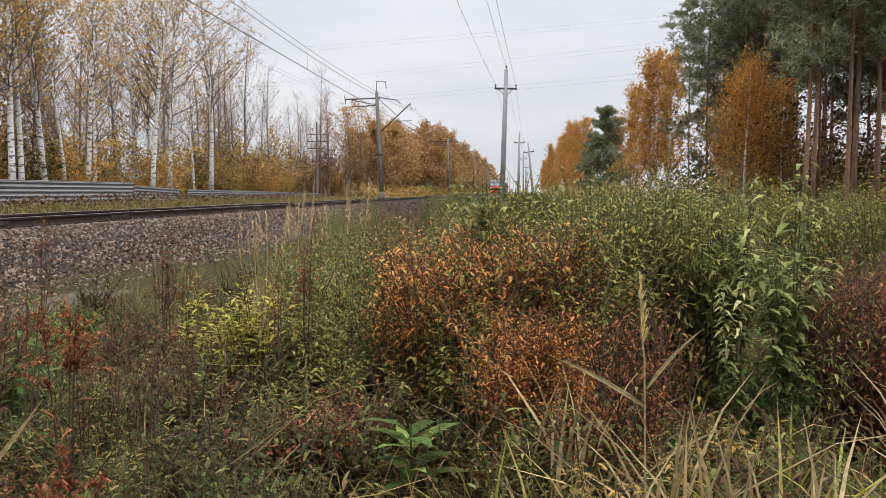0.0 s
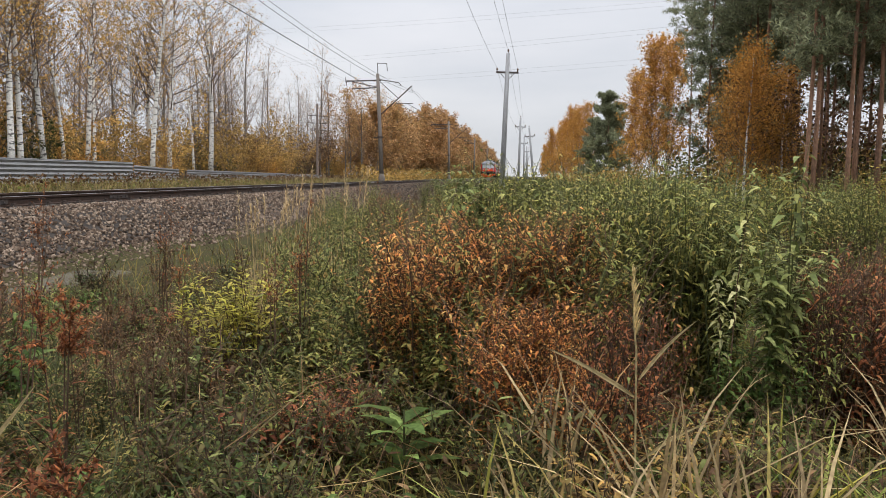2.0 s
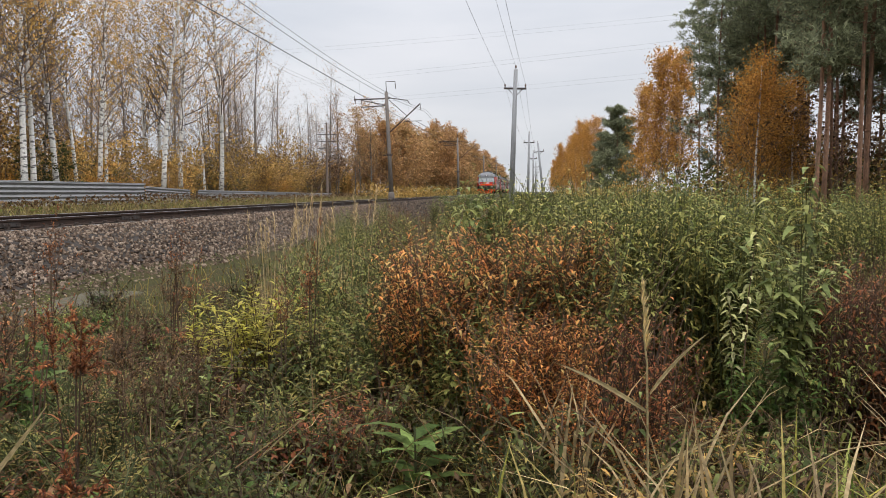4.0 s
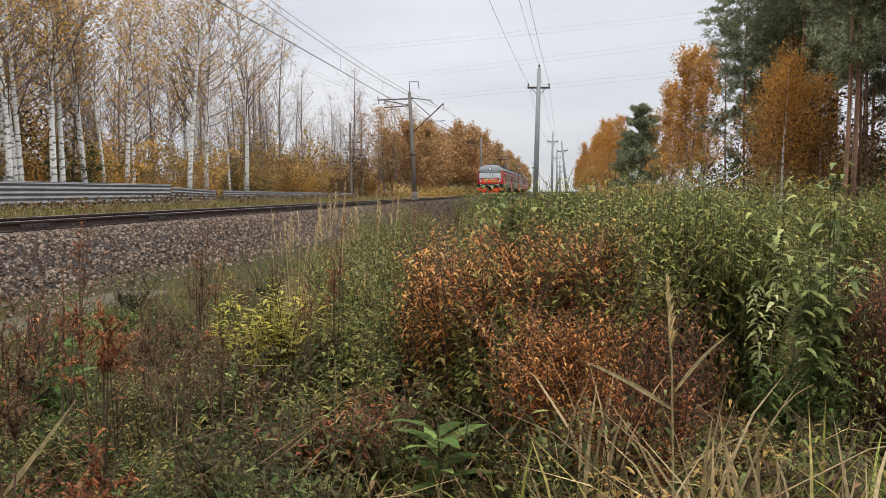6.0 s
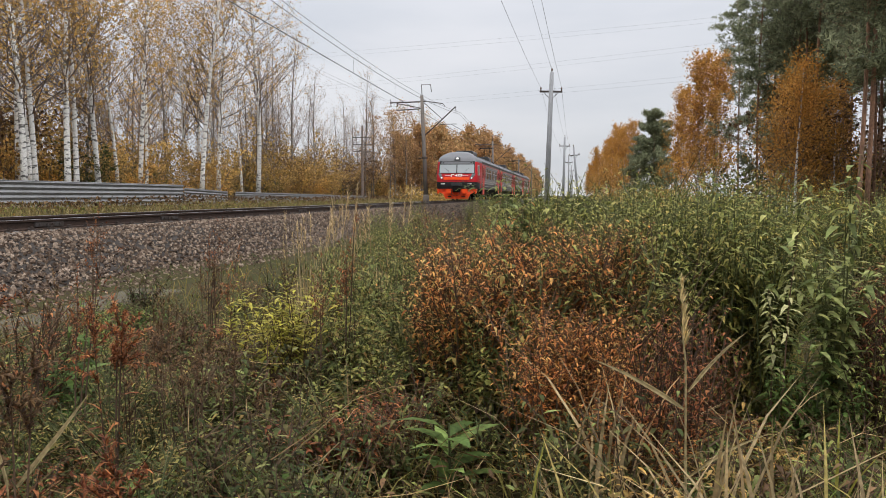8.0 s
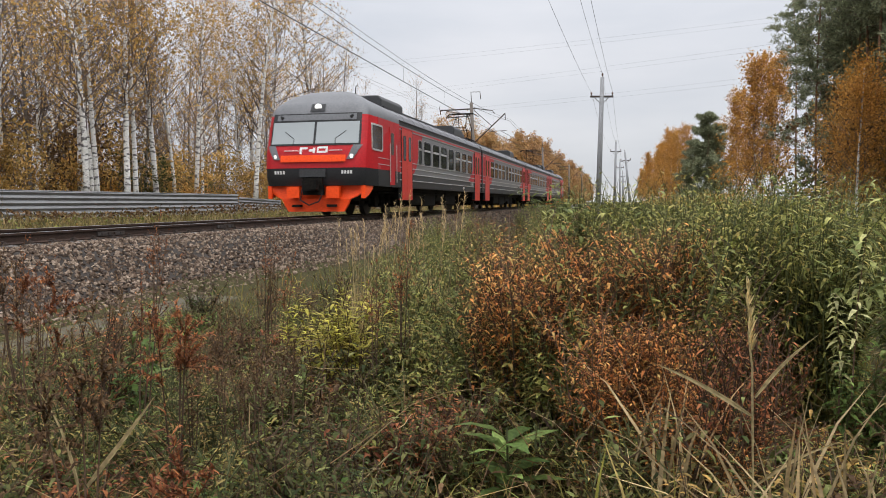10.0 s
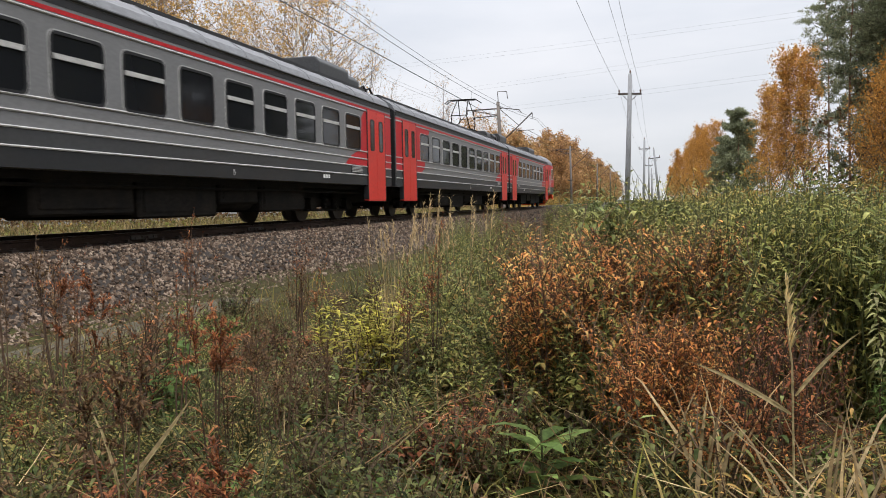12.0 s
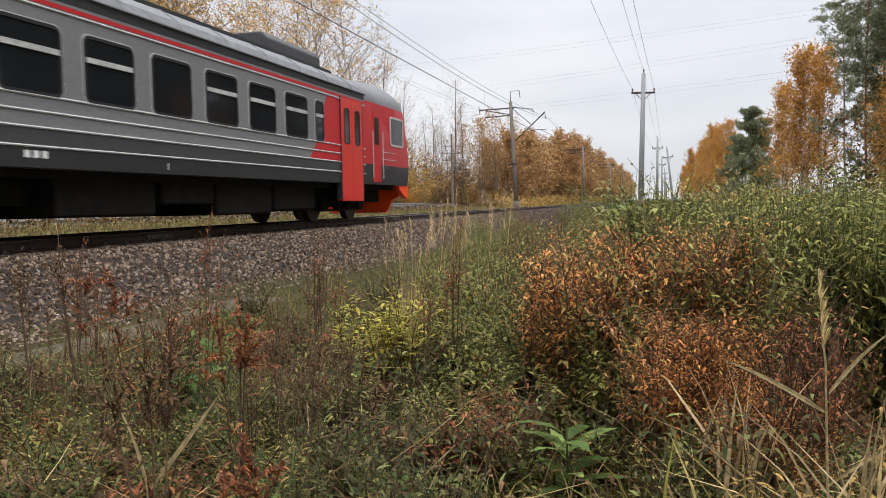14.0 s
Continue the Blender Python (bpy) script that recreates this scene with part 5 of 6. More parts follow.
# pale base colour stands in for bright sky mirrored in the windscreen
g.inputs["Base Color"].default_value = (0.30, 0.33, 0.33, 1)
g.inputs["Roughness"].default_value = 0.05
g.inputs["IOR"].default_value = 1.9
T_LAMP = bpy.data.materials.new("lit_headlamp")
T_LAMP.use_nodes = True
g = T_LAMP.node_tree.nodes["Principled BSDF"]
g.inputs["Base Color"].default_value = (0.8, 0.8, 0.8, 1)
g.inputs["Emission Color"].default_value = (1.0, 0.96, 0.9, 1)
g.inputs["Emission Strength"].default_value = 0.7

CAR = 22.0
HW = 1.80
SHELL = [(HW, 1.03), (HW, 3.55), (1.68, 3.76), (1.34, 3.99), (0.82, 4.14), (0.0, 4.20)]
ROOF_TOP = 4.20


def side(y0, y1, z0, z1, sgn, out=0.004, thick=0.012):
    """A flat panel on the car's flank."""
    a, c = sorted((sgn * (HW + out - thick), sgn * (HW + out)))
    return Build().box(a, c, y0, y1, z0, z1)


def flank(poly, sgn, out=0.004):
    """A flat painted panel of any outline (y, z) on the flank."""
    return Build().prism(poly, sgn * (HW - 0.02), sgn * (HW + out), "x")


def rounded(y0, y1, z0, z1, r, n=4):
    p = []
    for cy, cz, a0 in ((y1 - r, z1 - r, 0), (y0 + r, z1 - r, 90), (y0 + r, z0 + r, 180), (y1 - r, z0 + r, 270)):
        p += [(cy + r * math.cos(radians(a0 + 90 * i / n)), cz + r * math.sin(radians(a0 + 90 * i / n))) for i in range(n + 1)]
    return p


def ring(outer, inner, x0, x1):
    n = len(outer)
    v = [(x, y, z) for x in (x0, x1) for loop in (outer, inner) for y, z in loop]
    f = []
    for i in range(n):
        j = (i + 1) % n
        f += [(2 * n + i, 2 * n + j, 3 * n + j, 3 * n + i), (i, n + i, n + j, j), (i, j, 2 * n + j, 2 * n + i), (n + i, 3 * n + i, 3 * n + j, n + j)]
    return Build().add(v, f)


def coach_window(car, y, w, sgn, bar=True):
    z0, z1 = 2.07, 2.98
    fr = part("window_frame", ring(rounded(y - 0.05, y + w + 0.05, z0 - 0.05, z1 + 0.05, 0.13), rounded(y, y + w, z0, z1, 0.09), sgn * (HW - 0.01), sgn * (HW + 0.02)), T_RUBBER, car, "dark rubber-sealed window frame")
    part("pane", Build().prism(rounded(y, y + w, z0, z1, 0.09), sgn * (HW - 0.015), sgn * (HW + 0.006), "x"), T_GLASS, fr, "dark reflecting glass")
    part("rim", ring(rounded(y - 0.068, y + w + 0.068, z0 - 0.068, z1 + 0.068, 0.14), rounded(y - 0.05, y + w + 0.05, z0 - 0.05, z1 + 0.05, 0.13), sgn * (HW - 0.01), sgn * (HW + 0.014)), T_RIB, fr)
    if bar:
        part("vent_bar", Build().box(*sorted((sgn * (HW), sgn * (HW + 0.03))), y + 0.01, y + w - 0.01, 2.62, 2.70), T_RIB, fr, "pale bar of the tilting vent")


def slide_door(car, y0, y1, sgn):
    xa, xb = sorted((sgn * (HW - 0.12), sgn * (HW + 0.03)))
    mid = (y0 + y1) / 2
    for a, c in ((y0, mid - 0.008), (mid + 0.008, y1)):
        d = part("door", Build().box(xa, xb, a, c, 0.55, 3.28), T_DOOR, car, "red sliding door leaf")
        k = (a + c) / 2
        w = 0.15
        fr = part("window_frame", ring(rounded(k - w - 0.03, k + w + 0.03, 2.07, 3.03, 0.09), rounded(k - w, k + w, 2.10, 3.0, 0.07), sgn * HW, sgn * (HW + 0.042)), T_RUBBER, d)
        part("pane", Build().prism(rounded(k - w, k + w, 2.10, 3.0, 0.07), sgn * (HW + 0.0), sgn * (HW + 0.034), "x"), T_GLASS, d)
    for q in (y0 - 0.05, y1 + 0.006):
        part("door_post", Build().box(xa, xb, q, q + 0.044, 0.6, 3.3), T_DARK, car, "dark door surround")
    part("step", Build().box(*sorted((sgn * (HW - 0.35), sgn * (HW - 0.02))), y0, y1, 0.52, 0.56), T_BLACK, car)


def bogie(car, yc):
    b = part("bogie", Build().box(-1.05, -0.9, yc - 1.75, yc + 1.75, 0.42, 0.62).box(0.9, 1.05, yc - 1.75, yc + 1.75, 0.42, 0.62).box(-1.0, 1.0, yc - 0.3, yc + 0.3, 0.4, 0.75), T_BLACK, car, "black two-axle bogie")
    wheels = []
    for dy in (-1.3, 1.3):
        w = Build()
        for sx in (-0.79, 0.79):
            o = 1 if sx > 0 else -1
            w.tube([(sx - o * 0.10, 0, 0), (sx - o * 0.07, 0, 0), (sx - o * 0.069, 0, 0), (sx + o * 0.06, 0, 0), (sx + o * 0.061, 0, 0), (sx + o * 0.03, 0, 0), (sx + o * 0.031, 0, 0), (sx + o * 0.1, 0, 0)], [0.505, 0.505, 0.478, 0.47, 0.40, 0.36, 0.13, 0.12], 24)
        w.tube([(-0.9, 0, 0), (0.9, 0, 0)], 0.085, 10)
        w.box(0.805, 0.835, -0.03, 0.03, 0.16, 0.34)
        wheels.append(part("wheelset", w, T_WHEEL, b, "worn steel wheels on an axle", at=pose(0, yc + dy, 0.475)))
        for sx in (-1, 1):
            part("axle_box", Build().prism(rounded(yc + dy - 0.2, yc + dy + 0.2, 0.3, 0.66, 0.1), sx * 0.95, sx * 1.2, "x"), T_BLACK, b)
    for sx in (-1, 1):
        for dy in (-0.35, 0.35):
            part("spring", Build().tube([(sx * 1.1, yc + dy, 0.3 + 0.05 * i) for i in range(11)], [0.1 if i % 2 else 0.075 for i in range(11)], 10), T_BLACK, b)
        part("brake_rod", Build().tube([(sx * 1.12, yc - 1.6, 0.32), (sx * 1.12, yc + 1.6, 0.3)], 0.03, 5), T_BLACK, b)
    return wheels


def pantograph(car, y):
    p = part("pantograph", Build().box(-0.6, 0.6, y - 0.8, y - 0.72, 4.36, 4.44).box(-0.6, 0.6, y + 0.72, y + 0.8, 4.36, 4.44).box(-0.64, -0.56, y - 0.8, y + 0.8, 4.36, 4.44).box(0.56, 0.64, y - 0.8, y + 0.8, 4.36, 4.44), T_BLACK, car, "raised diamond pantograph")
    top, knee = 6.05, 5.15
    for s in (-1, 1):
        part("arm", Build().tube([(-0.5, y + s * 0.55, 4.42), (-0.42, y + s * 1.05, knee), (-0.3, y + s * 0.12, top)], 0.025, 5).tube([(0.5, y + s * 0.55, 4.42), (0.42, y + s * 1.05, knee), (0.3, y + s * 0.12, top)], 0.025, 5).tube([(-0.42, y + s * 1.05, knee), (0.42, y + s * 1.05, knee)], 0.02, 5).tube([(-0.5, y + s * 0.55, 4.42), (0.42, y + s * 1.05, knee)], 0.015, 4), T_BLACK, p)
        part("collector_strip", Build().tube([(-1.0, y + s * 0.2, top - 0.14), (-0.72, y + s * 0.2, top + 0.04), (0.72, y + s * 0.2, top + 0.04), (1.0, y + s * 0.2, top - 0.14)], 0.028, 5), T_BLACK, p)
    for sx in (-0.6, 0.6):
        for s in (-0.75, 0.75):
            part("insulator", Build().tube([(sx, y + s, 4.02 + 0.04 * i) for i in range(9)], [0.05 + 0.04 * (i % 2) for i in range(9)], 8), M_INSUL, p)


def roof_box(car, y0, y1, hw, h):
    o = [(-hw, 3.98), (hw, 3.98), (hw, ROOF_TOP + h - 0.15), (hw - 0.14, ROOF_TOP + h), (-hw + 0.14, ROOF_TOP + h), (-hw, ROOF_TOP + h - 0.15)]
    bevel(part("roof_box", Build().prism(o, y0, y1), T_MID, car, "sooty roof equipment housing"), 0.04)


def underfloor(car, spots, seed):
    r = random.Random(seed)
    for y0, y1, z0 in spots:
        bevel(part("equipment_box", Build().box(-1.45, 1.45, y0, y1, z0, 1.02), T_BLACK, car, "black underfloor equipment box"), 0.04, 1)
        part("hatch", Build().box(1.45, 1.47, y0 + 0.15, y1 - 0.15, z0 + 0.12, 0.9), T_BLACK, car)
    part("air_tank", Build().tube([(1.15, 11.6, 0.6), (1.15, 11.7, 0.6), (1.15, 13.1, 0.6), (1.15, 13.2, 0.6)], [0.1, 0.24, 0.24, 0.1], 12), T_BLACK, car, smooth=True)
    part("frame_beam", Build().box(-1.5, 1.5, 0.7, 21.2, 0.9, 1.06), T_BLACK, car)
    part("centre_sill", Build().box(-1.0, 1.0, 0.7, 21.2, 0.52, 0.898), T_BLACK, car)
    part("pipe_run", Build().tube([(1.5, 2.0, 0.82), (1.5, 20.0, 0.8)], 0.03, 5), T_BLACK, car)


def livery(car, y0, y1, red_front, red_rear, sgn):
    """Stripes, ribs and the red ends with their slanting edges."""
    part("lower_band", side(y0, y1, 1.03, 1.32, sgn, 0.003), T_DARK, car, "dark grey lower band")
    part("middle_band", side(y0, y1, 1.322, 1.58, sgn, 0.003), T_MID, car, "soot-grey band")
    part("red_stripe", side(y0, y1, 3.285, 3.35, sgn, 0.004), T_RED, car)
    part("dark_stripe", side(y0, y1, 3.40, 3.52, sgn, 0.004), T_DARK, car)
    for a, c, flip in red_front + red_rear:
        # a: outer end, c: slanting inner end
        if flip:
            poly = [(a, 1.584), (c + 0.75, 1.584), (c + 0.25, 2.05), (c + 0.05, 2.35), (c, 3.0), (c - 0.1, 3.25), (a, 3.25)]
            if c > 0:
                poly = [(a, 1.584), (c - 0.9, 1.584), (c - 0.5, 1.84), (c - 0.12, 2.3), (c + 0.05, 2.75), (c + 0.7, 3.25), (a, 3.25)] if sgn > 0 and c > 5 else [(a, 1.584), (c - 0.15, 1.584), (c + 0.3, 1.75), (c + 0.4, 2.04), (c + 0.55, 2.5), (c + 0.85, 3.0), (c + 1.1, 3.25), (a, 3.25)] if sgn > 0 else [(a, 1.584), (c + 0.75, 1.584), (c + 0.45, 1.84), (c + 0.12, 2.3), (c - 0.05, 2.75), (c - 0.4, 3.25), (a, 3.25)]
        else:
            poly = [(a, 1.584), (a, 3.25), (c + 0.75, 3.25), (c + 0.48, 3.0), (c + 0.42, 2.2), (c + 0.1, 2.0), (c - 0.4, 1.85), (c - 0.9, 1.584)] if sgn > 0 else [(a, 1.584), (a, 3.25), (c - 0.4, 3.25), (c + 0.1, 2.75), (c + 0.3, 2.3), (c + 0.6, 1.84), (c + 1.0, 1.584)]
        if sgn * ((poly[1][0] - poly[0][0]) * (poly[2][1] - poly[0][1]) - (poly[2][0] - poly[0][0]) * (poly[1][1] - poly[0][1])) < 0:
            poly = poly[::-1]
        part("red_panel", flank(poly, sgn, 0.005), T_RED, car, "glossy red end panel")
    for z in (1.32, 1.58, 1.80, 2.02, 3.245):
        part("rib", Build().tube([(sgn * (HW + 0.004), y0, z), (sgn * (HW + 0.004), y1, z)], 0.02, 6), T_RIB, car)
    part("gutter", Build().tube([(sgn * (HW + 0.01), y0, 3.56), (sgn * (HW + 0.01), y1, 3.56)], 0.03, 6), T_MID, car)
    part("vent_grille", side(y1 - 3.6, y1 - 2.7, 1.36, 1.60, sgn, 0.02), T_MID, car, "louvred grey vent")
    for i in range(5):
        part("louvre", side(y1 - 3.55, y1 - 2.75, 1.39 + 0.04 * i, 1.41 + 0.04 * i, sgn, 0.032), T_RIB, car)
    # unreadable small markings
    part("marking", side(y0 + 1.4, y0 + 1.75, 2.72, 2.75, sgn, 0.007), T_WHITE, car)
    part("marking", side(y0 + 1.5, y0 + 1.62, 2.62, 2.67, sgn, 0.007), T_WHITE, car)
    for k in range(3):
        part("marking", side(y1 - 5.6 + 0.16 * k, y1 - 5.5 + 0.16 * k, 1.16, 1.26, sgn, 0.007), T_WHITE, car)
    part("lifting_mark", side((y0 + y1) / 2 + 0.5, (y0 + y1) / 2 + 0.53, 1.1, 1.22, sgn, 0.007), T_WHITE, car)


def shell(car, y0, y1):
    o = SHELL + [(-x, z) for x, z in SHELL[-2::-1]]
    lower = [(HW, 1.03), (HW, 3.55), (-HW, 3.55), (-HW, 1.03)]
    part("body", Build().prism(lower, y0, y1), T_GREY, car, "light grey ribbed body")
    roof = part("roof", Build().prism([p_ for p_ in o if p_[1] > 3.5], y0, y1), T_ROOF, car, "sooty silver arched roof", smooth=False)
    for i in range(int((y1 - y0) / 1.6)):
        y = y0 + 0.8 + 1.6 * i
        b = Build()
        pts = [p_ for p_ in o if p_[1] > 3.5]
        b.tube([(x, y, z + 0.006) for x, z in pts], 0.012, 4, cap=False)
        part("roof_seam", b, T_ROOF, roof)
    for sgn in (-1, 1):
        part("roof_walk", Build().box(*sorted((sgn * 0.75, sgn * 1.05)), y0 + 0.5, y1 - 0.3, 4.12, 4.19), T_DARK, roof)


def gangway(car, y0, y1):
    part("gangway", Build().prism([(-0.7, 1.0), (0.7, 1.0), (0.7, 3.3), (-0.7, 3.3)], y0, y1), T_RUBBER, car, "black folded gangway")
    for sx in (-0.9, 0.0, 0.9):
        part("roof_cable", Build().tube([(sx, y0 - 0.5 if y0 > 1 else y0 + 0.9, 4.16), (sx, y0 if y0 > 1 else y1, 4.34), (sx, y1 if y0 > 1 else y0, 4.18)], 0.035, 5), T_BLACK, car)
    part("end_frame", Build().prism([(-1.78, 1.04), (1.78, 1.04), (1.78, 3.54), (1.28, 3.97), (0.78, 4.12), (-0.78, 4.12), (-1.28, 3.97), (-1.78, 3.54)], *((0.19, 0.277) if y0 < 1 else (21.723, 21.81))), T_RUBBER, car)


def trailer(pant, label, cable=True):
    car = thing("train_car", label, "train car", "cars of the train")
    shell(car, 0.28, 21.72)
    for sgn in (-1, 1):
        livery(car, 0.28, 21.72, [(0.29, 3.4, True)], [(21.71, 18.55, False)], sgn)
        for y0, y1 in ((1.0, 2.55), (19.5, 21.05)):
            slide_door(car, y0, y1, sgn)
        for i in range(10):
            coach_window(car, 3.2 + 1.62 * i, 1.08, sgn, bar=i != 4)
    wheels = bogie(car, 3.9) + bogie(car, 18.1)
    underfloor(car, ((6.3, 8.7, 0.34), (8.8, 11.4, 0.26), (11.5, 13.2, 0.5), (13.3, 15.7, 0.32)), 3)
    if pant < 10:
        roof_box(car, 18.0, 20.3, 0.95, 0.50)
    roof_box(car, 20.45, 21.6, 0.8, 0.40)
    roof_box(car, 8.0, 11.0, 0.6, 0.12)
    pantograph(car, pant)
    gangway(car, -0.28, 0.28)
    gangway(car, 21.72, 21.99)
    return car, wheels


# the driving car: cab at its front
Y0 = [(1.03, 0.10), (1.30, 0.02), (1.62, 0.0), (1.9, 0.02), (2.2, 0.08), (2.38, 0.14), (2.8, 0.27), (3.2, 0.38), (3.42, 0.45), (3.6, 0.54), (3.8, 0.68), (4.0, 0.94), (4.2, 1.22), (4.32, 1.5), (4.4, 1.95)]
WZ = [(1.03, 1.76), (1.3, 1.78), (1.62, 1.79), (2.4, 1.795), (3.0, 1.785), (3.45, 1.76), (3.62, 1.73), (3.8, 1.64), (4.0, 1.46), (4.2, 1.14), (4.32, 0.8), (4.4, 0.3)]


NOSE = 0.36


def nose(u, z, out=0.0):
    y = np.interp(z, *zip(*Y0)) + 0.05 * u * u + 0.2 * max(0.0, (abs(u) - 0.8) / 0.2) ** 2.2
    return (float(u * (np.interp(z, *zip(*WZ)) + out)), float(y - out - NOSE), z)


def nose_band(zs, rear=3.9):
    us = [-1, -0.985, -0.95, -0.9, -0.84, -0.75, -0.6, -0.4, -0.2, 0, 0.2, 0.4, 0.6, 0.75, 0.84, 0.9, 0.95, 0.985, 1]
    b = Build()
    for z in zs:
        back = rear
        w = float(np.interp(z, [a for a, _ in [(1.0, 0)] + [(q, 0) for q in (3.55, 3.76, 3.99, 4.14, 4.2, 4.4)]], [HW, HW, 1.68, 1.34, 0.82, 0.3, 0.02]))
        if z > 4.2:
            back = 3.0
        row = [nose(u, z) for u in us]
        b.v += [(-w, back, z)] + row + [(w, back, z)]
    n = len(us) + 2
    b.f += [(j * n + i, j * n + i + 1, (j + 1) * n + i + 1, (j + 1) * n + i) for j in range(len(zs) - 1) for i in range(n - 1)]
    return b


def nose_patch(x0, x1, z0, z1, out, nx=8, nz=5):
    """A panel that follows the cab's front."""
    b = Build()
    for j in range(nz + 1):
        for i in range(nx + 1):
            b.v.append(nose((x0 + (x1 - x0) * i / nx) / HW, z0 + (z1 - z0) * j / nz, out))
    n = nx + 1
    b.f += [(j * n + i, j * n + i + 1, (j + 1) * n + i + 1, (j + 1) * n + i) for j in range(nz) for i in range(nx)]
    return b


def lamp_wedge(s):
    """The slanting lamp housing below a corner of the windscreen: narrow at its foot, widening outwards."""
    b = Build()
    n = 6
    for j in range(n + 1):
        z = 1.9 + 0.48 * j / n
        a, c = 1.16 + 0.20 * j / n, 1.38 + 0.28 * j / n
        for i in range(n + 1):
            b.v.append(nose(s * (a + (c - a) * i / n) / HW, z, 0.035))
    m = n + 1
    b.f += [(j * m + i, j * m + i + 1, (j + 1) * m + i + 1, (j + 1) * m + i) for j in range(n) for i in range(n)]
    return b


def driving_car(label):
    car = thing("train_car", label, "train car", "cars of the train")
    shell(car, 3.9, 21.72)
    part("cab_skirt", nose_band((1.03, 1.16, 1.3, 1.45, 1.62)), T_DARK, car, "dark grey front band", smooth=True)
    part("cab_shell", nose_band((1.62, 1.9, 2.2, 2.38, 2.6, 2.8, 3.0, 3.2, 3.42)), T_RED, car, "red cab front with rounded corners", smooth=True)
    part("cab_roof", nose_band((3.42, 3.5, 3.6, 3.7, 3.8, 3.9, 4.0, 4.08, 4.16, 4.24, 4.32, 4.37, 4.4)), T_DOME, car, "grey domed cab roof", smooth=True)
    part("screen_surround", nose_patch(-1.60, 1.60, 2.38, 3.48, 0.02, 28), T_DARK, car, "dark surround of the windscreen", smooth=True)
    for a, c in ((-1.53, -0.04), (0.04, 1.53)):
        part("windscreen", nose_patch(a, c, 2.44, 3.18, 0.028, 14), T_SCREEN, car, "windscreen with the sky's reflection painted in as pale colour", smooth=True)
    part("destination_display", nose_patch(-1.42, 1.42, 3.24, 3.44, 0.03, 14), T_DOME, car, "dull destination strip", smooth=True)
    for s in (-1, 1):
        part("marker_lamp", Build().tube([nose(s * 0.70, 3.34, 0.0), nose(s * 0.70, 3.34, 0.05)], 0.07, 12), T_DARK, car, "small dark marker lamp")
        lamp = part("lamp_housing", lamp_wedge(s), T_DOME, car, "slanted headlamp housing", smooth=True)
        part("lens", Build().tube([nose(s * 0.74, 2.0, 0.03), nose(s * 0.74, 2.0, 0.06)], 0.07, 12), T_LAMP, lamp, "lit headlamp")
        part("wiper", Build().tube([nose(s * 0.42, 2.36, 0.03), nose(s * 0.30 + 0.1 * s, 2.6, 0.03), nose(s * 0.6, 2.86, 0.03)], 0.012, 4), T_RUBBER, car)
        part("hand_rail", Build().tube([nose(s * 0.30, 2.2, 0.0), nose(s * 0.30, 2.2, 0.06), nose(s * 0.56, 2.2, 0.06), nose(s * 0.56, 2.2, 0.0)], 0.015, 5), T_WHITE, car)
        for k in range(4):
            part("marking", nose_patch(s * 1.2 - 0.2 + 0.1 * k, s * 1.2 - 0.13 + 0.1 * k, 1.42, 1.53, 0.006, 1, 1), T_WHITE, car)
        # side of the cab
        part("cab_side", flank([(1.2, 1.62), (3.92, 1.62), (3.92, 3.42), (1.2, 3.42)][::s], s, -0.006), T_RED, car)
        part("cab_side_band", flank([(1.2, 1.03), (3.92, 1.03), (3.92, 1.62), (1.2, 1.62)][::s], s, -0.005), T_DARK, car)
        fr = part("cab_window_frame", ring(rounded(0.46, 1.72, 2.24, 3.16, 0.1), rounded(0.52, 1.66, 2.30, 3.10, 0.07), s * (HW - 0.02), s * (HW + 0.02)), T_RIB, car, "pale cab window frame")
        part("pane", Build().prism(rounded(0.52, 1.66, 2.30, 3.10, 0.07), s * (HW - 0.03), s * (HW + 0.006), "x"), T_GLASS, fr)
        d = part("cab_door", Build().box(*sorted((s * (HW - 0.05), s * (HW + 0.01))), 2.6, 3.25, 1.1, 3.2), T_RED, car, "red cab door")
        part("pane", Build().prism(rounded(2.74, 3.11, 2.2, 3.0, 0.05), s * HW, s * (HW + 0.014), "x"), T_GLASS, d)
        for y in (2.5, 3.35):
            part("grab_rail", Build().tube([(s * (HW + 0.05), y, 1.2), (s * (HW + 0.05), y, 2.6)], 0.014, 5), T_RIB, car)
        for z in (1.8, 2.02):
            part("rib", Build().tube([(s * (HW + 0.004), 1.2, z), (s * (HW + 0.004), 2.5, z)], 0.012, 5), T_RIB, car)
        livery(car, 3.9, 21.72, [(3.92, 6.85, True)], [(21.71, 18.55, False)], s)
        slide_door(car, 4.15, 5.65, s)
        slide_door(car, 19.5, 21.05, s)
        coach_window(car, 6.78, 0.42, s)
        for i in range(7):
            coach_window(car, 7.72 + 1.62 * i, 1.08, s, bar=i != 3)
    part("top_lamp_housing", nose_patch(-0.27, 0.27, 3.54, 3.82, 0.03, 6), T_DARK, car, "dark housing of the top headlamp", smooth=True)
    part("top_lamp", Build().tube([nose(0, 3.70, 0.03), nose(0, 3.70, 0.06)], 0.12, 16), T_LAMP, car, "lit round top headlamp")
    part("bumper_beam", nose_patch(-1.12, 1.12, 1.82, 2.05, 0.06, 12, 2), T_ORANGE, car, "bright orange front beam", smooth=True)
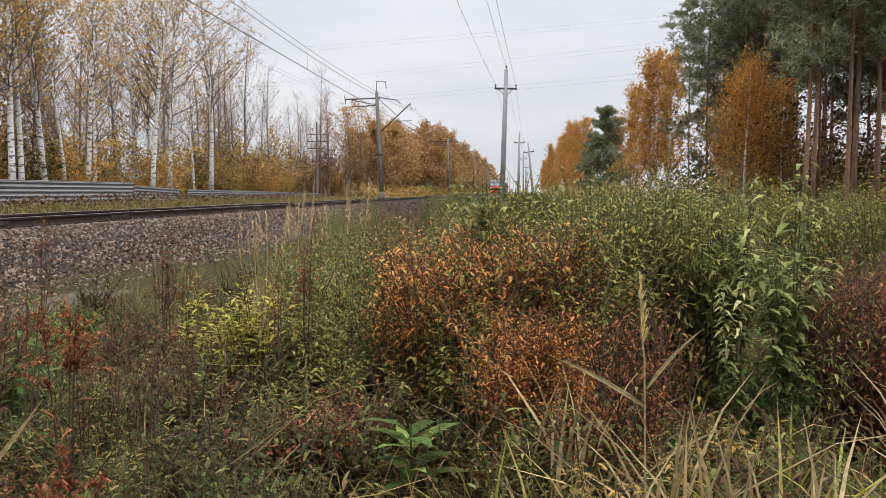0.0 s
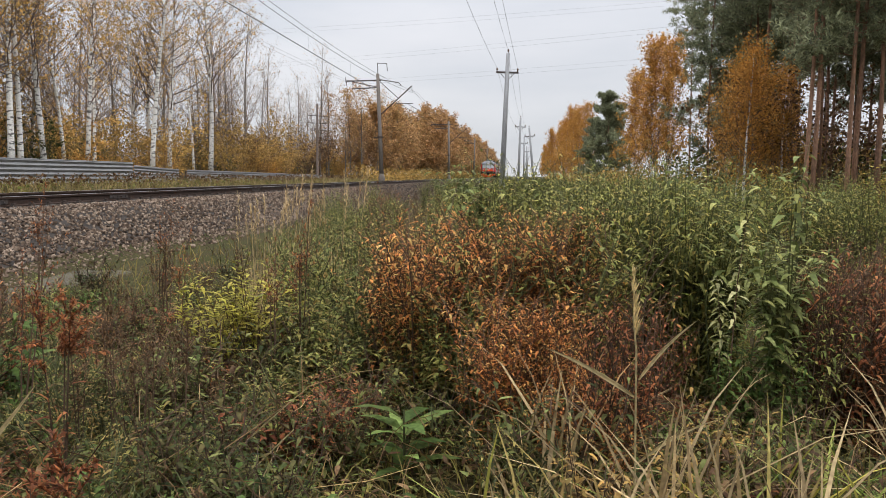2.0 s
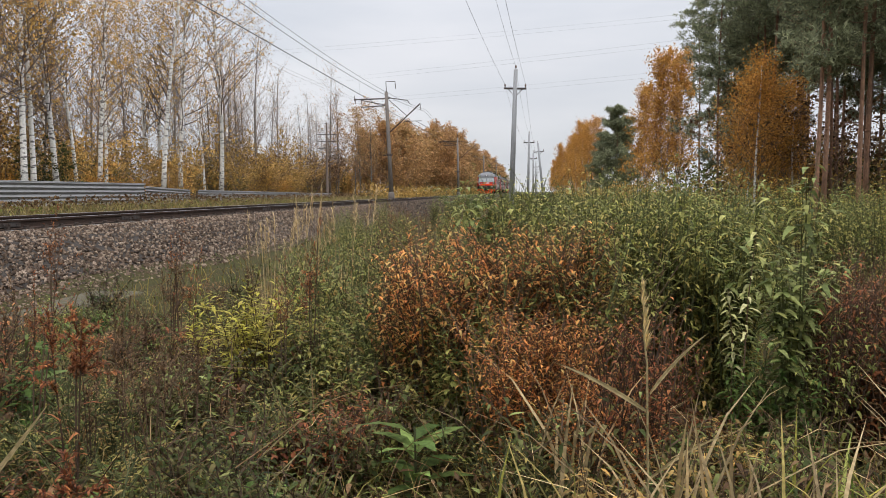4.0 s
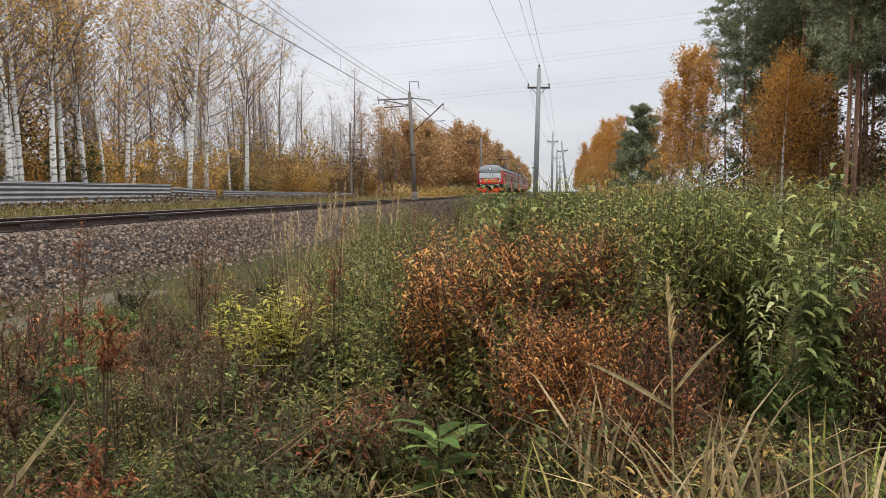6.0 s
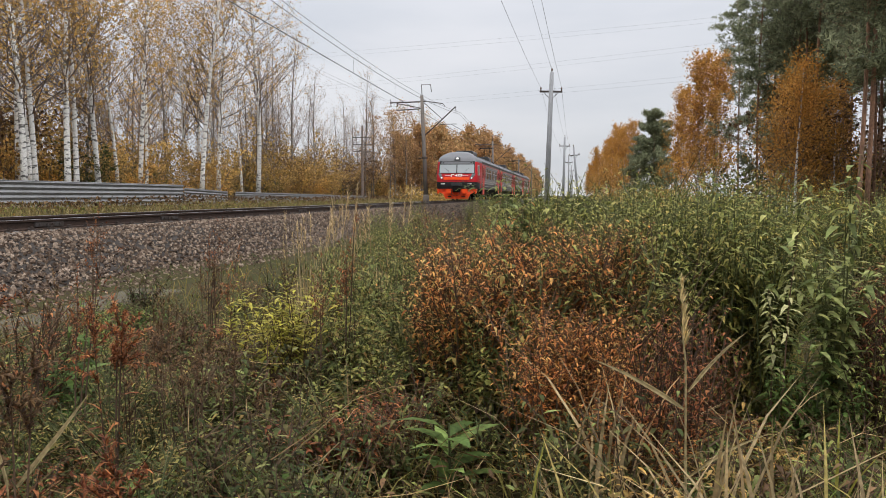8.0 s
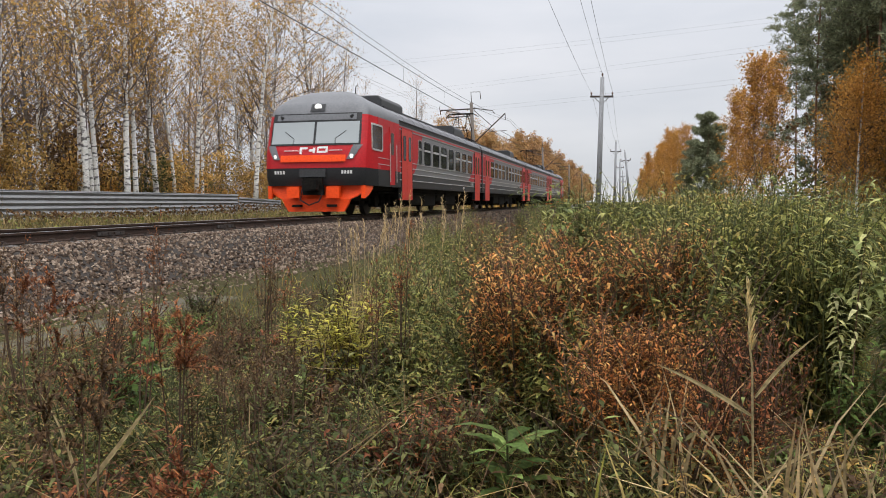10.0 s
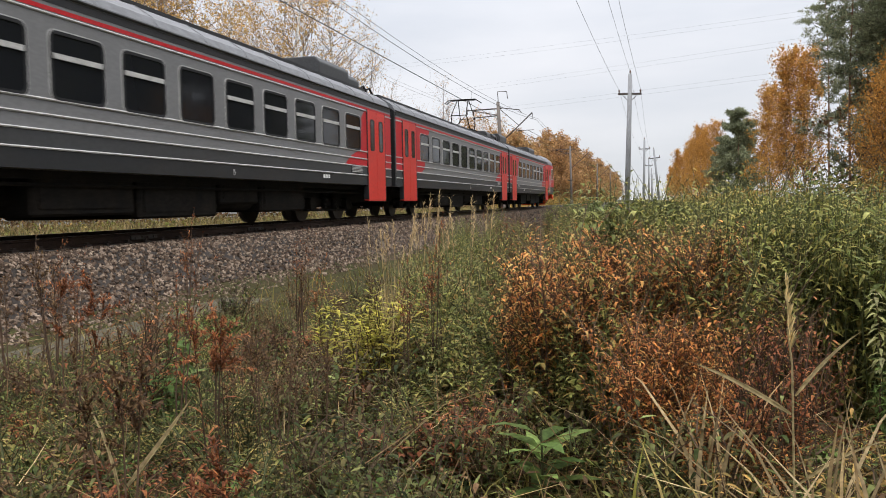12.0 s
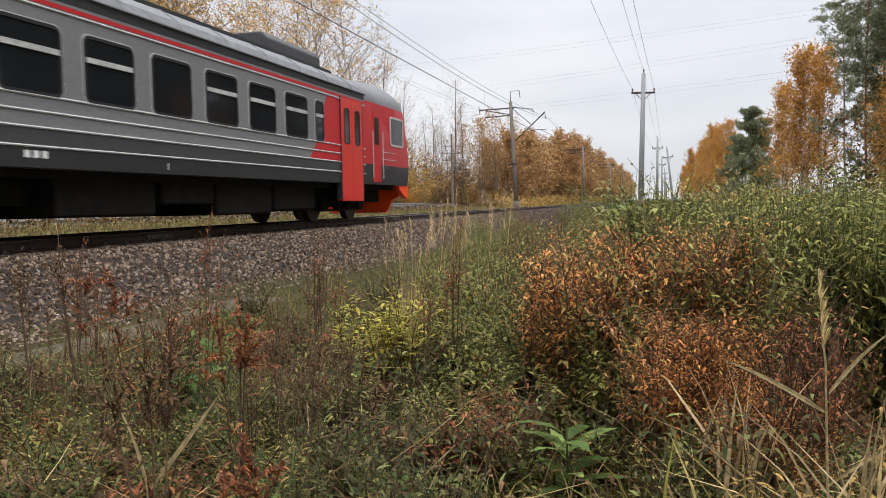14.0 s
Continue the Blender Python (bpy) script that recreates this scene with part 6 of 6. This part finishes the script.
    for k, (a, c, z0, z1) in enumerate(((-0.50, -0.42, 2.09, 2.32), (-0.42, -0.22, 2.25, 2.32), (-0.16, 0.06, 2.17, 2.25), (-0.02, 0.05, 2.12, 2.30), (0.12, 0.18, 2.12, 2.33), (0.18, 0.46, 2.12, 2.19), (0.18, 0.50, 2.27, 2.34), (0.42, 0.50, 2.14, 2.30))):
        part("emblem", nose_patch(a, c, z0, z1, 0.008, 2, 1), T_WHITE, car, "white emblem shape")
    plough = Build()
    o = [(-1.72, 1.04), (1.72, 1.04), (1.68, 0.84), (1.42, 0.66), (1.22, 0.58), (1.12, 0.36), (1.0, 0.16), (-1.0, 0.16), (-1.12, 0.36), (-1.22, 0.58), (-1.42, 0.66), (-1.68, 0.84)]
    n = len(o)
    plough.add([(x, -0.30 + 0.22 * (abs(x) / 1.6) ** 2 + 0.1 * (1 - z), z) for x, z in o] + [(x, -0.1 + 0.22 * (abs(x) / 1.6) ** 2, z) for x, z in o], [(i, (i + 1) % n, n + (i + 1) % n, n + i) for i in range(n)] + [tuple(range(n - 1, -1, -1)), tuple(range(n, 2 * n))])
    part("plough", plough, T_ORANGE, car, "bright orange-red snow plough")
    for s in (-1, 1):
        wing = [(-0.12, 0.6), (0.3, 0.72), (0.72, 0.92), (0.8, 1.04), (-0.12, 1.04)]
        part("plough_wing", Build().prism(wing, *sorted((s * 1.6, s * 1.74)), "x"), T_ORANGE, car, "orange wing of the snow plough")
        part("plough_rib", Build().box(s * 0.7 - 0.22, s * 0.7 + 0.22, -0.42, -0.22, 0.62, 1.0), T_ORANGE, car)
        part("plough_slot", Build().box(s * 0.62 - 0.16, s * 0.62 + 0.16, -0.332, -0.2, 0.32, 0.4), T_BLACK, car)
    part("coupler", Build().box(-0.24, 0.24, -0.74, 0.3, 0.86, 1.2).box(-0.34, 0.34, -0.44, -0.2, 0.72, 1.28).box(0.1, 0.3, -0.87, -0.62, 0.9, 1.15), T_BLACK, car, "black automatic coupler")
    part("coupler_plate", Build().box(-0.46, 0.46, -0.42, -0.25, 1.32, 1.58), T_MID, car)
    part("brake_hose", Build().tube([(-0.4, -0.36, 0.9), (-0.42, -0.47, 0.55), (-0.1, -0.52, 0.38), (0.25, -0.5, 0.5), (0.35, -0.4, 0.8)], 0.025, 6), T_RUBBER, car)
    wheels = bogie(car, 4.1) + bogie(car, 18.1)
    underfloor(car, ((6.6, 8.8, 0.34), (8.9, 11.2, 0.28), (11.3, 13.0, 0.5), (13.2, 15.6, 0.32)), 5)
    roof_box(car, 4.7, 7.8, 0.85, 0.46)
    roof_box(car, 18.0, 20.3, 0.95, 0.50)
    roof_box(car, 20.45, 21.6, 0.8, 0.40)
    part("antenna", Build().tube([(0.3, 3.2, 4.15), (0.3, 3.25, 4.8), (0.3, 3.5, 4.9)], 0.02, 5), T_BLACK, car)
    gangway(car, 21.72, 21.99)
    return car, wheels


head, head_wheels = driving_car("red and grey electric train driving car, dusty")
car_b, wheels_b = trailer(3.0, "red and grey electric train car with raised pantograph")
car_c, wheels_c = trailer(17.9, "red and grey electric train car with raised pantograph")
tail = copy_thing(head, pose(TRACK_X, 0, 0, 0, 0, 180))
tail_wheels = [o for o in tail.children_recursive if o.name.startswith("wheelset")]


def motions():
    """The train runs past; its wheelsets turn while it is near."""
    nose_at = ((0.0, 250.0), (5.5, 126.4), (7.0, 93.0), (9.5, 36.7), (11.0, 3.4), (14.0, -62.6))
    for car, back, turn in ((head, 0.0, 0), (car_b, CAR, 0), (car_c, 2 * CAR, 0), (tail, 4 * CAR, 180)):
        walk(car, [(t, pose(TRACK_X, y + back, 0, 0, 0, turn)) for t, y in nose_at])
    for wheels, sign in ((head_wheels, 1), (wheels_b, 1), (wheels_c, 1), (tail_wheels, -1)):
        for w in wheels:
            place = w.matrix_basis.translation.copy()
            rows = [(0.0, pose(*place))]
            for i in range(160):
                rows.append((8.7 + i / 30, pose(*place, sign * 88.0 * i)))
            walk(w, rows)


motions()
